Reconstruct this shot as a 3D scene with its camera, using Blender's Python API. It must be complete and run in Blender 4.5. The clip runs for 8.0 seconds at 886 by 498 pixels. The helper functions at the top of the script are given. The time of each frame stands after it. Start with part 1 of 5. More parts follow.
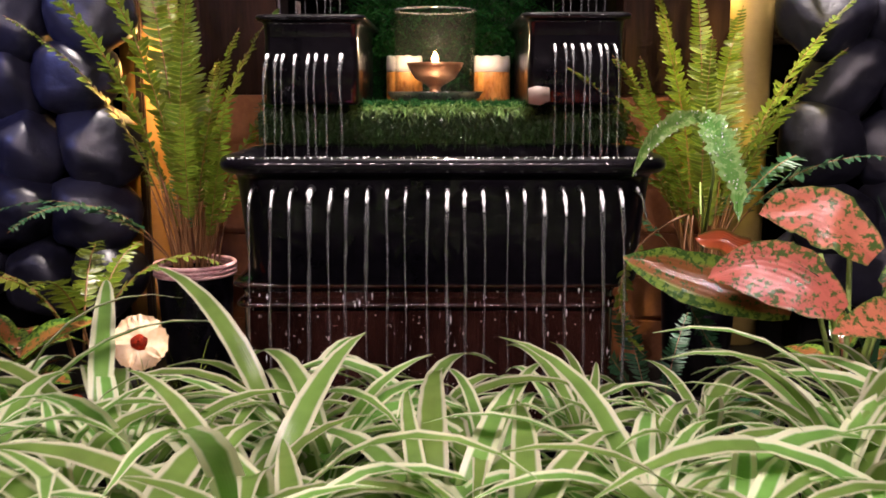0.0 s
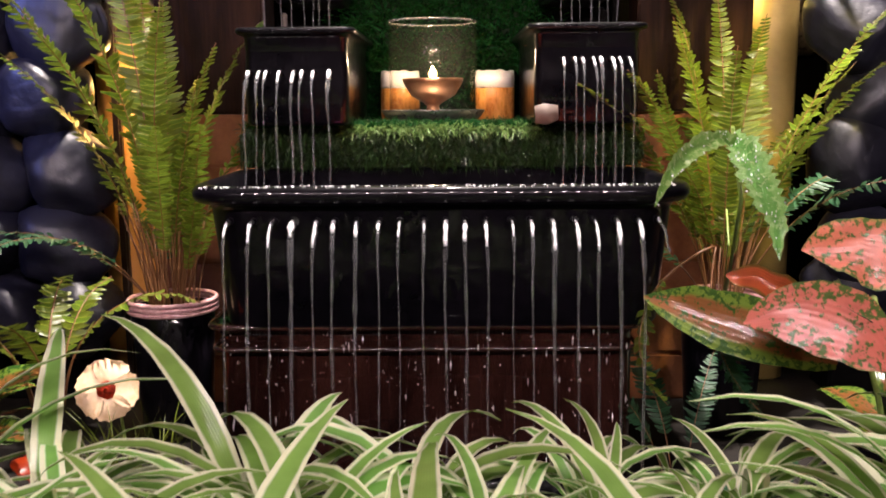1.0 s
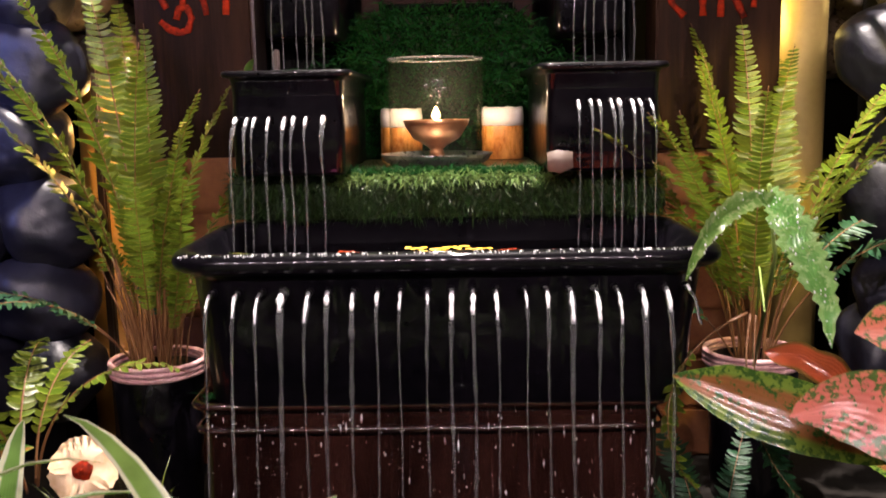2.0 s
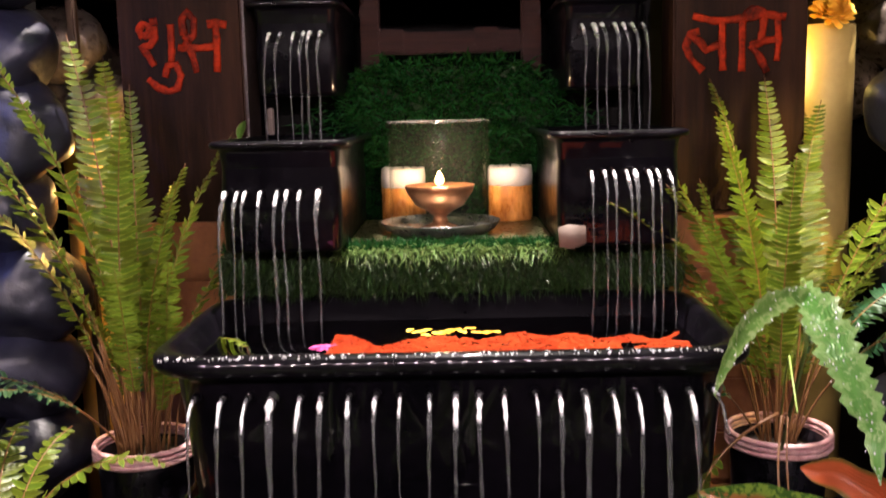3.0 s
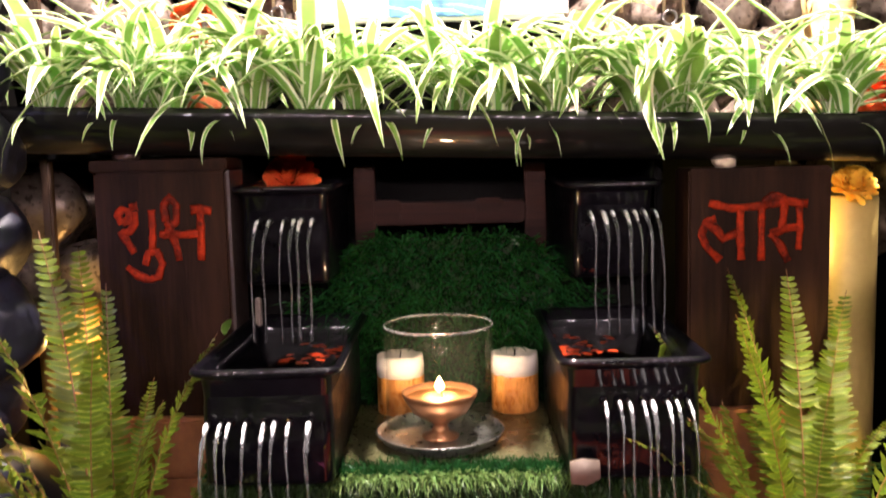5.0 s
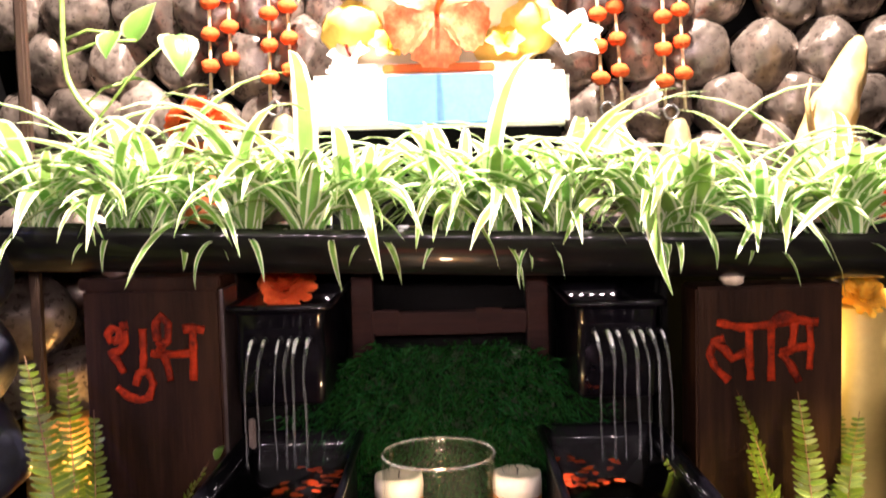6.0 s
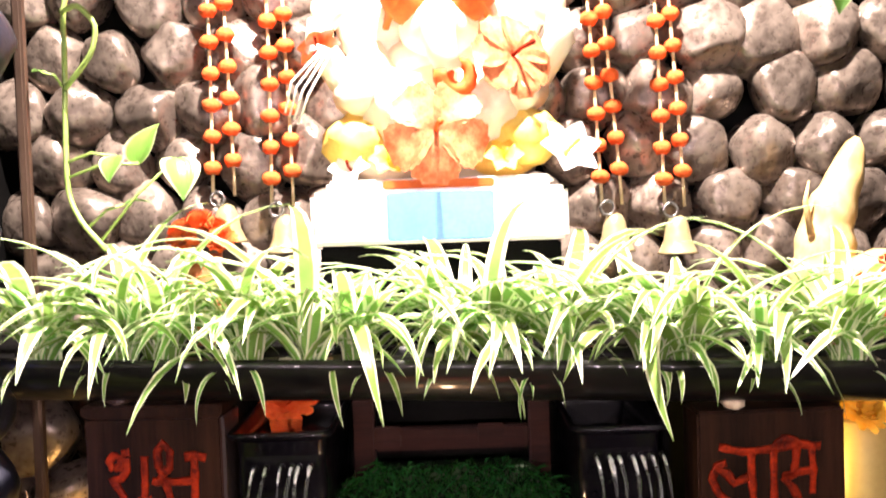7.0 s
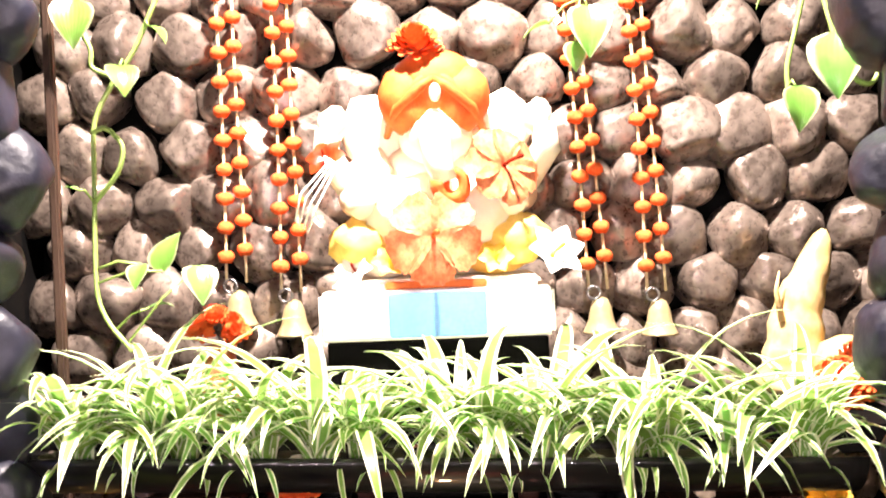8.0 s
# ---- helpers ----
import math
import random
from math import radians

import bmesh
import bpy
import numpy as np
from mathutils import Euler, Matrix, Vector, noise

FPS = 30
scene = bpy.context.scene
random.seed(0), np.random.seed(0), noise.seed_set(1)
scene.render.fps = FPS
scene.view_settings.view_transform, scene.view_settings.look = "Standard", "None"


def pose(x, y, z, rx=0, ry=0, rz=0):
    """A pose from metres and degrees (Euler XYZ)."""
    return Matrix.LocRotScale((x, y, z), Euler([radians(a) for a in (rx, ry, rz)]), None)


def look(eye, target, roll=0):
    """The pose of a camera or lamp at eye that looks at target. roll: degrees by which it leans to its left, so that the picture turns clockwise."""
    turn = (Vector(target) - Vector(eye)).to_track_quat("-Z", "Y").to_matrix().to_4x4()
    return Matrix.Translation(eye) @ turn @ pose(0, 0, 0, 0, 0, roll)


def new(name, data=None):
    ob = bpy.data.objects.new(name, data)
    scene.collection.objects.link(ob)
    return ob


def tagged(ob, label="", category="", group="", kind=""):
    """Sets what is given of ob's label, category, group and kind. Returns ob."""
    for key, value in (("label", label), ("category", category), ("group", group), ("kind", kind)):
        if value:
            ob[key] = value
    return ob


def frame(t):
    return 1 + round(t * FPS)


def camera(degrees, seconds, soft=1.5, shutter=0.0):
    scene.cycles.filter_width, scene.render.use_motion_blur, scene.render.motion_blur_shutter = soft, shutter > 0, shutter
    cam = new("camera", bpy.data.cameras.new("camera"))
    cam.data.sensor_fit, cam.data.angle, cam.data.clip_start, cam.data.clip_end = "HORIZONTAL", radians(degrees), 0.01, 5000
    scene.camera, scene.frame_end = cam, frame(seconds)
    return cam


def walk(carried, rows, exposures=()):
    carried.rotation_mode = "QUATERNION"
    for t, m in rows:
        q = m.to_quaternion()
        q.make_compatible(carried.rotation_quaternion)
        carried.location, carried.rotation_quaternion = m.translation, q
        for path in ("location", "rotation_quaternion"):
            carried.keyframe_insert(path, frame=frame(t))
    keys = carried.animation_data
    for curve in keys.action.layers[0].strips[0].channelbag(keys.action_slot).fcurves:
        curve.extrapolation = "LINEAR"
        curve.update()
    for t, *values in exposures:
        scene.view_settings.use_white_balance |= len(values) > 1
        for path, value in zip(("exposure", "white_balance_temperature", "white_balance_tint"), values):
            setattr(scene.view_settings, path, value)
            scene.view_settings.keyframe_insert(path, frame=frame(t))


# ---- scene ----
cam = camera(51.0, 8.0, soft=1.7, shutter=0.5)
METRES, EYE, TILT, LEAN, TURN = 0.92, 0.45, -9.8, 0.0, 0.0
ROWS = [
    (0.0, 0.0, 0.0, 0.0, 0.0, 0.0, -0.0),
    (0.5, 0.0066, 0.072, 0.0133, 0.2, 0.23, 0.22),
    (1.0, 0.0075, 0.1261, 0.0303, 0.29, 0.73, 0.38),
    (1.5, 0.0059, 0.1782, 0.0647, 0.34, 0.83, 0.68),
    (3.0, 0.0131, 0.3022, 0.1917, 1.13, 1.32, 1.19),
    (3.5, 0.0112, 0.327, 0.2513, 1.07, 1.06, 0.82),
    (4.0, 0.0101, 0.3438, 0.3006, 1.0, 1.53, 1.01),
    (4.5, 0.01, 0.3632, 0.3569, 0.92, 2.27, 1.21),
    (6.0, 0.0065, 0.4044, 0.514, 0.57, 5.66, 1.41),
    (6.5, 0.0108, 0.4124, 0.5666, 0.78, 6.88, 1.57),
    (7.0, 0.0133, 0.386, 0.6313, 0.81, 7.54, 1.84),
    (7.5, 0.0174, 0.3302, 0.6798, 0.76, 8.45, 1.86),
    (8.0, 0.0245, 0.2519, 0.7294, 0.9, 8.82, 2.11),
]
walk(cam, [(t, pose(0, 0, EYE, TILT, LEAN, TURN) @ pose(METRES * x, METRES * y, METRES * z, 90 + pitch, roll, yaw)) for t, x, y, z, yaw, pitch, roll in ROWS])

# ---- light ----
world = bpy.data.worlds.new("world")
scene.world = world
world.use_nodes = True
world.node_tree.nodes["Background"].inputs[0].default_value = (0.25, 0.33, 0.55, 1)
world.node_tree.nodes["Background"].inputs[1].default_value = 0.012


def lamp(name, kind, where, target, watts, colour, size, cone=60, blend=0.5):
    data = bpy.data.lights.new(name, kind)
    data.energy, data.color = watts, colour
    if kind == "AREA":
        data.size = size
    else:
        data.shadow_soft_size = size
    if kind == "SPOT":
        data.spot_size, data.spot_blend = radians(cone), blend
    ob = new(name, data)
    ob.matrix_world = look(where, target)
    return ob


lamp("idol_spotlight", "SPOT", (0.02, 1.28, 2.45), (0.0, 1.93, 1.03), 980, (1.0, 0.86, 0.81), 0.035, 70, 0.45)
lamp("fern_spot_left", "SPOT", (-0.475, 1.53, 0.66), (-0.365, 1.37, 0.30), 5.0, (1.0, 0.66, 0.12), 0.02, 58, 0.6)
lamp("fern_spot_right", "SPOT", (0.49, 1.10, 0.82), (0.40, 1.44, 0.42), 23, (1.0, 0.80, 0.24), 0.02, 42, 0.6)
lamp("niche_bulb_left", "POINT", (-0.455, 1.60, 0.50), (0, 1, 0), 1.6, (1.0, 0.58, 0.18), 0.015)
lamp("niche_bulb_right", "POINT", (0.435, 1.605, 0.645), (0, 1, 0), 0.8, (1.0, 0.70, 0.18), 0.015)
lamp("blue_spot", "SPOT", (-1.35, 0.3, 1.1), (-0.78, 1.45, 0.62), 100.0, (0.26, 0.3, 1.0), 0.12, 30, 0.6)
lamp("flame_light", "POINT", (-0.012, 1.42, 0.507), (0, 1, 0), 1.25, (1.0, 0.72, 0.46), 0.010)


# ---- materials ----
def nodes_of(name):
    m = bpy.data.materials.new(name)
    m.use_nodes = True
    nt = m.node_tree
    return m, nt, nt.nodes["Principled BSDF"]


def link(nt, a, b):
    nt.links.new(a, b)


def mix_colour(nt, factor, a, b):
    n = nt.nodes.new("ShaderNodeMix")
    n.data_type = "RGBA"
    for socket, v in ((n.inputs[0], factor), (n.inputs[6], a), (n.inputs[7], b)):
        if isinstance(v, bpy.types.NodeSocket):
            link(nt, v, socket)
        elif isinstance(v, tuple):
            socket.default_value = (*v, 1)
        else:
            socket.default_value = v
    return n.outputs[2]


def maths(nt, op, a, b=0.0, c=0.0, clamp=False):
    n = nt.nodes.new("ShaderNodeMath")
    n.operation, n.use_clamp = op, clamp
    for socket, v in zip(n.inputs, (a, b, c)):
        if isinstance(v, bpy.types.NodeSocket):
            link(nt, v, socket)
        else:
            socket.default_value = v
    return n.outputs[0]


def noise_node(nt, scale, detail=4.0, rough=0.55, stretch=(1, 1, 1), coords="Object"):
    tc = nt.nodes.new("ShaderNodeTexCoord")
    mp = nt.nodes.new("ShaderNodeMapping")
    mp.inputs["Scale"].default_value = stretch
    n = nt.nodes.new("ShaderNodeTexNoise")
    n.inputs["Scale"].default_value, n.inputs["Detail"].default_value, n.inputs["Roughness"].default_value = scale, detail, rough
    link(nt, tc.outputs[coords], mp.inputs[0])
    link(nt, mp.outputs[0], n.inputs["Vector"])
    return n.outputs["Fac"]


def ramp(nt, fac, lo, hi):
    n = nt.nodes.new("ShaderNodeMapRange")
    n.interpolation_type = "SMOOTHSTEP"
    n.inputs[1].default_value, n.inputs[2].default_value = lo, hi
    link(nt, fac, n.inputs[0])
    return n.outputs[0]


def bump(nt, bsdf, height, strength=0.3, distance=0.002):
    n = nt.nodes.new("ShaderNodeBump")
    n.inputs["Strength"].default_value, n.inputs["Distance"].default_value = strength, distance
    link(nt, height, n.inputs["Height"])
    link(nt, n.outputs[0], bsdf.inputs["Normal"])


def random_of(nt, island=False):
    if island:
        return nt.nodes.new("ShaderNodeNewGeometry").outputs["Random Per Island"]
    return nt.nodes.new("ShaderNodeObjectInfo").outputs["Random"]


def plain(name, a, b, rough=0.5, scale=12.0, metal=0.0, relief=0.2, fine=120.0, stretch=(1, 1, 1), spec=0.5, coat=0.0, vary=0.0, distance=0.002):
    """Two tones mixed by coarse noise, grain by fine noise in roughness and relief; vary: tone from object to object."""
    m, nt, p = nodes_of(name)
    big, small = noise_node(nt, scale, 5, 0.6, stretch), noise_node(nt, fine, 3, 0.6, stretch)
    f = maths(nt, "ADD", maths(nt, "MULTIPLY", big, 0.8), maths(nt, "MULTIPLY", small, 0.35))
    col = mix_colour(nt, ramp(nt, f, 0.36, 0.8), a, b)
    if vary:
        r = random_of(nt)
        hs = nt.nodes.new("ShaderNodeHueSaturation")
        link(nt, maths(nt, "ADD", maths(nt, "MULTIPLY", r, vary), 1 - vary / 2), hs.inputs["Value"])
        link(nt, col, hs.inputs["Color"])
        col = hs.outputs[0]
    link(nt, col, p.inputs["Base Color"])
    p.inputs["Metallic"].default_value, p.inputs["Specular IOR Level"].default_value = metal, spec
    link(nt, maths(nt, "ADD", maths(nt, "MULTIPLY", small, 0.3), rough - 0.15, clamp=True), p.inputs["Roughness"])
    p.inputs["Coat Weight"].default_value, p.inputs["Coat Roughness"].default_value = coat, 0.006
    if relief:
        bump(nt, p, f, relief, distance)
    return m


def leaf_material(name, mid, edge, edge_from, rough=0.35, spots=None, through_light=0.25, vein=0.2, island=False):
    """Leaves: margin by the strip's own U, streaks along V."""
    m, nt, p = nodes_of(name)
    uv = nt.nodes.new("ShaderNodeUVMap")
    sep = nt.nodes.new("ShaderNodeSeparateXYZ")
    link(nt, uv.outputs[0], sep.inputs[0])
    across = maths(nt, "ABSOLUTE", maths(nt, "SUBTRACT", maths(nt, "MULTIPLY", sep.outputs[0], 2.0), 1.0))
    wob = noise_node(nt, 40, 3)
    r = random_of(nt, island)
    shifted = maths(nt, "ADD", across, maths(nt, "ADD", maths(nt, "MULTIPLY", maths(nt, "SUBTRACT", wob, 0.5), 0.25), maths(nt, "MULTIPLY", maths(nt, "SUBTRACT", r, 0.5), 0.22)))
    tone = mix_colour(nt, wob, tuple(c * 0.6 for c in mid), tuple(min(1, c * 1.35) for c in mid))
    col = mix_colour(nt, ramp(nt, shifted, edge_from - 0.1, edge_from + 0.12), tone, edge)
    if spots:
        vor = noise_node(nt, 150, 3, 0.7)
        col = mix_colour(nt, ramp(nt, maths(nt, "ADD", vor, maths(nt, "MULTIPLY", across, 0.1)), 0.57, 0.62), col, spots)
    hs = nt.nodes.new("ShaderNodeHueSaturation")
    link(nt, maths(nt, "ADD", maths(nt, "MULTIPLY", r, 0.5), 0.72), hs.inputs["Value"])
    link(nt, maths(nt, "ADD", maths(nt, "MULTIPLY", r, 0.04), 0.478), hs.inputs["Hue"])
    link(nt, col, hs.inputs["Color"])
    link(nt, hs.outputs[0], p.inputs["Base Color"])
    p.inputs["Roughness"].default_value = rough
    lines = nt.nodes.new("ShaderNodeTexWave")
    lines.inputs["Scale"].default_value, lines.inputs["Distortion"].default_value = 3.2, 1.0
    link(nt, uv.outputs[0], lines.inputs["Vector"])
    bump(nt, p, lines.outputs["Fac"], vein, 0.0006)
    tr = nt.nodes.new("ShaderNodeBsdfTranslucent")
    link(nt, hs.outputs[0], tr.inputs[0])
    mx = nt.nodes.new("ShaderNodeMixShader")
    mx.inputs[0].default_value = through_light
    out = nt.nodes["Material Output"]
    link(nt, p.outputs[0], mx.inputs[1])
    link(nt, tr.outputs[0], mx.inputs[2])
    link(nt, mx.outputs[0], out.inputs[0])
    return m


def glass_material(name, colour, rough, ior, cloud=0.0, ripple=0.25):
    m, nt, p = nodes_of(name)
    p.inputs["Base Color"].default_value = (*colour, 1)
    p.inputs["Transmission Weight"].default_value, p.inputs["IOR"].default_value = 1.0 - cloud, ior
    p.inputs["Roughness"].default_value = rough
    if ripple:
        bump(nt, p, noise_node(nt, 60, 4), ripple, 0.002)
    return m


def thin_glass(name):
    """Clear glass whose sheen grows towards its edges, with a faint smoky film."""
    m, nt, p = nodes_of(name)
    p.inputs["Base Color"].default_value, p.inputs["Roughness"].default_value = (0.75, 0.7, 0.6, 1), 0.5
    clear, shine = nt.nodes.new("ShaderNodeBsdfTransparent"), nt.nodes.new("ShaderNodeBsdfGlossy")
    clear.inputs[0].default_value, shine.inputs["Roughness"].default_value = (0.99, 0.99, 0.97, 1), 0.05
    lw = nt.nodes.new("ShaderNodeLayerWeight")
    sheen = maths(nt, "ADD", maths(nt, "MULTIPLY", maths(nt, "POWER", lw.outputs["Facing"], 4.0), 0.45), 0.0012)
    body, film = nt.nodes.new("ShaderNodeMixShader"), nt.nodes.new("ShaderNodeMixShader")
    link(nt, sheen, body.inputs[0])
    link(nt, clear.outputs[0], body.inputs[1])
    link(nt, shine.outputs[0], body.inputs[2])
    link(nt, maths(nt, "MULTIPLY", ramp(nt, noise_node(nt, 9, 2, 0.5, (1, 1, 0.3)), 0.2, 0.9), 0.007), film.inputs[0])
    link(nt, body.outputs[0], film.inputs[1])
    link(nt, p.outputs[0], film.inputs[2])
    link(nt, film.outputs[0], nt.nodes["Material Output"].inputs[0])
    return m


def glow(name, colour, strength):
    m, nt, p = nodes_of(name)
    p.inputs["Base Color"].default_value = (*colour, 1)
    p.inputs["Emission Color"].default_value, p.inputs["Emission Strength"].default_value = (*colour, 1), strength
    return m


M_BLACK = plain("wet_black_plastic", (0.0012, 0.0011, 0.002), (0.0045, 0.0036, 0.0055), 0.34, 9, relief=0.12, fine=70, coat=0.5, spec=0.06)
M_TANK = plain("wet_brown_plastic", (0.007, 0.0025, 0.002), (0.036, 0.012, 0.009), 0.2, 14, relief=0.9, fine=60, coat=0.8, spec=0.4, stretch=(1, 1, 0.4))
M_PIPE = plain("black_pipe", (0.0018, 0.0018, 0.0025), (0.009, 0.008, 0.0065), 0.4, 7, relief=0.25, fine=55, coat=0.5, spec=0.15, stretch=(0.4, 1, 1))
M_WOOD = plain("dark_wood", (0.005, 0.0025, 0.0016), (0.031, 0.013, 0.007), 0.6, 9, relief=0.7, fine=60, spec=0.06, stretch=(3, 3, 0.25), distance=0.0015)
M_STOOL = plain("brown_stool_wood", (0.008, 0.0025, 0.002), (0.028, 0.009, 0.006), 0.62, 9, fine=60, stretch=(0.3, 3, 3), spec=0.1)
M_STUB = plain("pale_edge_wood", (0.022, 0.013, 0.011), (0.05, 0.034, 0.03), 0.4, 12)
M_RED = plain("red_paint", (0.035, 0.005, 0.003), (0.40, 0.028, 0.006), 0.75, 26, relief=0.5, fine=200, spec=0.08)
M_BRICK = plain("terracotta_brick", (0.22, 0.07, 0.025), (0.34, 0.13, 0.05), 0.8, 18, relief=0.6, fine=150, vary=0.4)
M_PILLAR = plain("cream_pillar_paint", (0.42, 0.3, 0.08), (0.52, 0.38, 0.12), 0.55, 6, relief=0.15, fine=90)
M_ORANGE = plain("ochre_pillar_paint", (0.55, 0.26, 0.06), (0.68, 0.36, 0.1), 0.5, 6, relief=0.15, fine=90)
M_STONE = plain("wrapped_stone", (0.10, 0.075, 0.060), (0.30, 0.24, 0.195), 0.30, 1.1, metal=0.45, relief=0.6, fine=4.5, vary=0.55, distance=0.004)
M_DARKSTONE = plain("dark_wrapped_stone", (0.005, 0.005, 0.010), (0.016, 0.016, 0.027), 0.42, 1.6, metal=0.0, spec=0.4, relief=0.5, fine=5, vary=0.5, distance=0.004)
M_BOARD = plain("black_board", (0.0012, 0.0012, 0.0014), (0.004, 0.0035, 0.003), 0.7, 8, spec=0.06)
M_ROOM = plain("dim_wall_paint", (0.035, 0.034, 0.032), (0.05, 0.048, 0.045), 0.8, 3)
M_FLOOR = plain("dark_floor", (0.008, 0.007, 0.006), (0.02, 0.017, 0.014), 0.7, 6, spec=0.15)
M_SOIL = plain("potting_soil", (0.012, 0.008, 0.005), (0.05, 0.032, 0.02), 0.85, 40, relief=1.0, fine=200, distance=0.006)
M_MAT = plain("wet_grey_green_mat", (0.03, 0.032, 0.013), (0.08, 0.075, 0.035), 0.3, 16, relief=0.4, fine=140)
M_TURFBASE = plain("turf_backing", (0.01, 0.02, 0.006), (0.02, 0.045, 0.012), 0.8, 40)
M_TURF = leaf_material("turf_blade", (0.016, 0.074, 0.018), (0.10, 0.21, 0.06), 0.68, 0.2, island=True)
# wet olive copy of the turf blade, front shade put into its colour
M_TURFSHADE = leaf_material("wet_olive_shaded_blade", (0.022, 0.050, 0.011), (0.06, 0.09, 0.02), 0.75, 0.28, island=True)
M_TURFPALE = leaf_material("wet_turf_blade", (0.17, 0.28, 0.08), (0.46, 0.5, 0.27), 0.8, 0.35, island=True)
M_SPIDER = leaf_material("variegated_leaf", (0.24, 0.45, 0.10), (0.90, 0.93, 0.66), 0.60, 0.24, through_light=0.42)
M_FERN = leaf_material("fern_leaf", (0.095, 0.14, 0.012), (0.22, 0.26, 0.03), 0.82, 0.28, through_light=0.28, island=True)
M_FERNDARK = leaf_material("dark_fern_leaf", (0.02, 0.075, 0.03), (0.03, 0.1, 0.035), 0.8, 0.4, island=True)
M_FROST = leaf_material("wet_pale_leaf", (0.11, 0.235, 0.05), (0.17, 0.29, 0.08), 0.62, 0.10, spots=(0.24, 0.35, 0.13), vein=0.5)
M_AGLA = leaf_material("pink_spotted_leaf", (0.62, 0.2, 0.12), (0.16, 0.26, 0.05), 0.93, 0.3, spots=(0.06, 0.12, 0.02), through_light=0.15)
M_AGLARED = leaf_material("red_green_leaf", (0.2, 0.08, 0.025), (0.12, 0.19, 0.025), 0.55, 0.2, spots=(0.03, 0.075, 0.012), through_light=0.1)
M_REDLEAF = leaf_material("glossy_red_leaf", (0.30, 0.03, 0.02), (0.10, 0.05, 0.012), 0.9, 0.15, through_light=0.1)
M_POTHOS = leaf_material("pothos_leaf", (0.16, 0.36, 0.06), (0.5, 0.55, 0.3), 0.85, 0.3)
M_STEM = plain("green_stem", (0.22, 0.34, 0.07), (0.34, 0.45, 0.12), 0.45, 30)
M_FERNSTEM = plain("brown_fern_stem", (0.12, 0.05, 0.02), (0.2, 0.09, 0.03), 0.5, 30)
M_WATER = glass_material("running_water", (0.95, 0.97, 1.0), 0.0, 1.33, 0.055, 0.6)
# foam at the jets' bends; also the white of painted glints
M_FOAMGLINT = plain("white_foam_glint", (0.75, 0.75, 0.78), (0.85, 0.85, 0.87), 0.3, 60, fine=300)
M_POOL = glass_material("pool_water", (0.5, 0.5, 0.52), 0.01, 1.33)
M_GLASS = thin_glass("hurricane_glass")
M_RIMGLASS = glass_material("clear_glass_rim", (1.0, 1.0, 0.94), 0.04, 1.5, 0.08, 0)
M_STEEL = plain("tarnished_steel", (0.22, 0.21, 0.2), (0.4, 0.39, 0.37), 0.3, 14, metal=0.9, relief=0.15)
M_BRASS = plain("brass_bowl", (0.3, 0.13, 0.06), (0.46, 0.22, 0.10), 0.35, 20, metal=0.8)
M_OIL = plain("lamp_oil", (0.7, 0.42, 0.15), (0.8, 0.52, 0.2), 0.12, 20, relief=0)
M_FLAME = glow("flame", (1.0, 0.62, 0.26), 9.0)
M_LED = glow("led_bulb", (1.0, 0.80, 0.83), 465.0)
M_WAXTOP = plain("white_wax", (0.8, 0.7, 0.62), (0.88, 0.8, 0.73), 0.5, 30)
M_WAX = plain("amber_glitter_wax", (0.32, 0.085, 0.012), (0.8, 0.36, 0.09), 0.3, 70, relief=0.9, fine=230, stretch=(1, 1, 0.4))
M_CREAM = plain("cream_chip", (0.09, 0.062, 0.048), (0.15, 0.11, 0.085), 0.6, 25)
M_PEBBLE = plain("pale_pebble", (0.5, 0.38, 0.26), (0.7, 0.58, 0.42), 0.6, 40, relief=0.5)
M_RIMPINK = plain("pink_pot_rim", (0.45, 0.2, 0.2), (0.7, 0.45, 0.44), 0.4, 30)
M_MARIGOLD = plain("orange_bead", (0.78, 0.10, 0.022), (0.88, 0.19, 0.045), 0.75, 200, relief=0.9, fine=500, vary=0.25, spec=0.15)
M_YELLOW = plain("yellow_petal", (0.8, 0.42, 0.03), (0.9, 0.6, 0.08), 0.55, 60, vary=0.3)
M_PETAL = plain("orange_petal", (0.26, 0.020, 0.004), (0.42, 0.055, 0.010), 0.35, 25, vary=0.4)
M_MAGENTA = plain("magenta_petal", (0.5, 0.05, 0.22), (0.62, 0.1, 0.3), 0.45, 60)
M_HIBISCUS = plain("orange_hibiscus_petal", (0.56, 0.09, 0.03), (0.78, 0.27, 0.12), 0.5, 35, relief=0.6, fine=140, spec=0.3)
M_ROPE = plain("cream_rope", (0.6, 0.48, 0.26), (0.75, 0.64, 0.4), 0.7, 200, relief=0.8, fine=400)
M_BELL = plain("pale_brass_bell", (0.42, 0.33, 0.16), (0.54, 0.45, 0.25), 0.35, 20, metal=0.4)
M_WHITE = plain("white_plaster", (0.78, 0.74, 0.66), (0.86, 0.82, 0.75), 0.45, 10)
M_IDOL = plain("pale_painted_clay", (0.8, 0.68, 0.5), (0.86, 0.78, 0.62), 0.45, 8)
M_TURBAN = plain("orange_cloth", (0.55, 0.085, 0.014), (0.70, 0.17, 0.035), 0.65, 30, relief=0.8, fine=150, spec=0.2)
M_GOLD = plain("yellow_cloth", (0.8, 0.5, 0.08), (0.86, 0.62, 0.15), 0.5, 30)
M_BLUE = plain("sky_blue_panel", (0.09, 0.28, 0.60), (0.15, 0.37, 0.68), 0.4, 9)
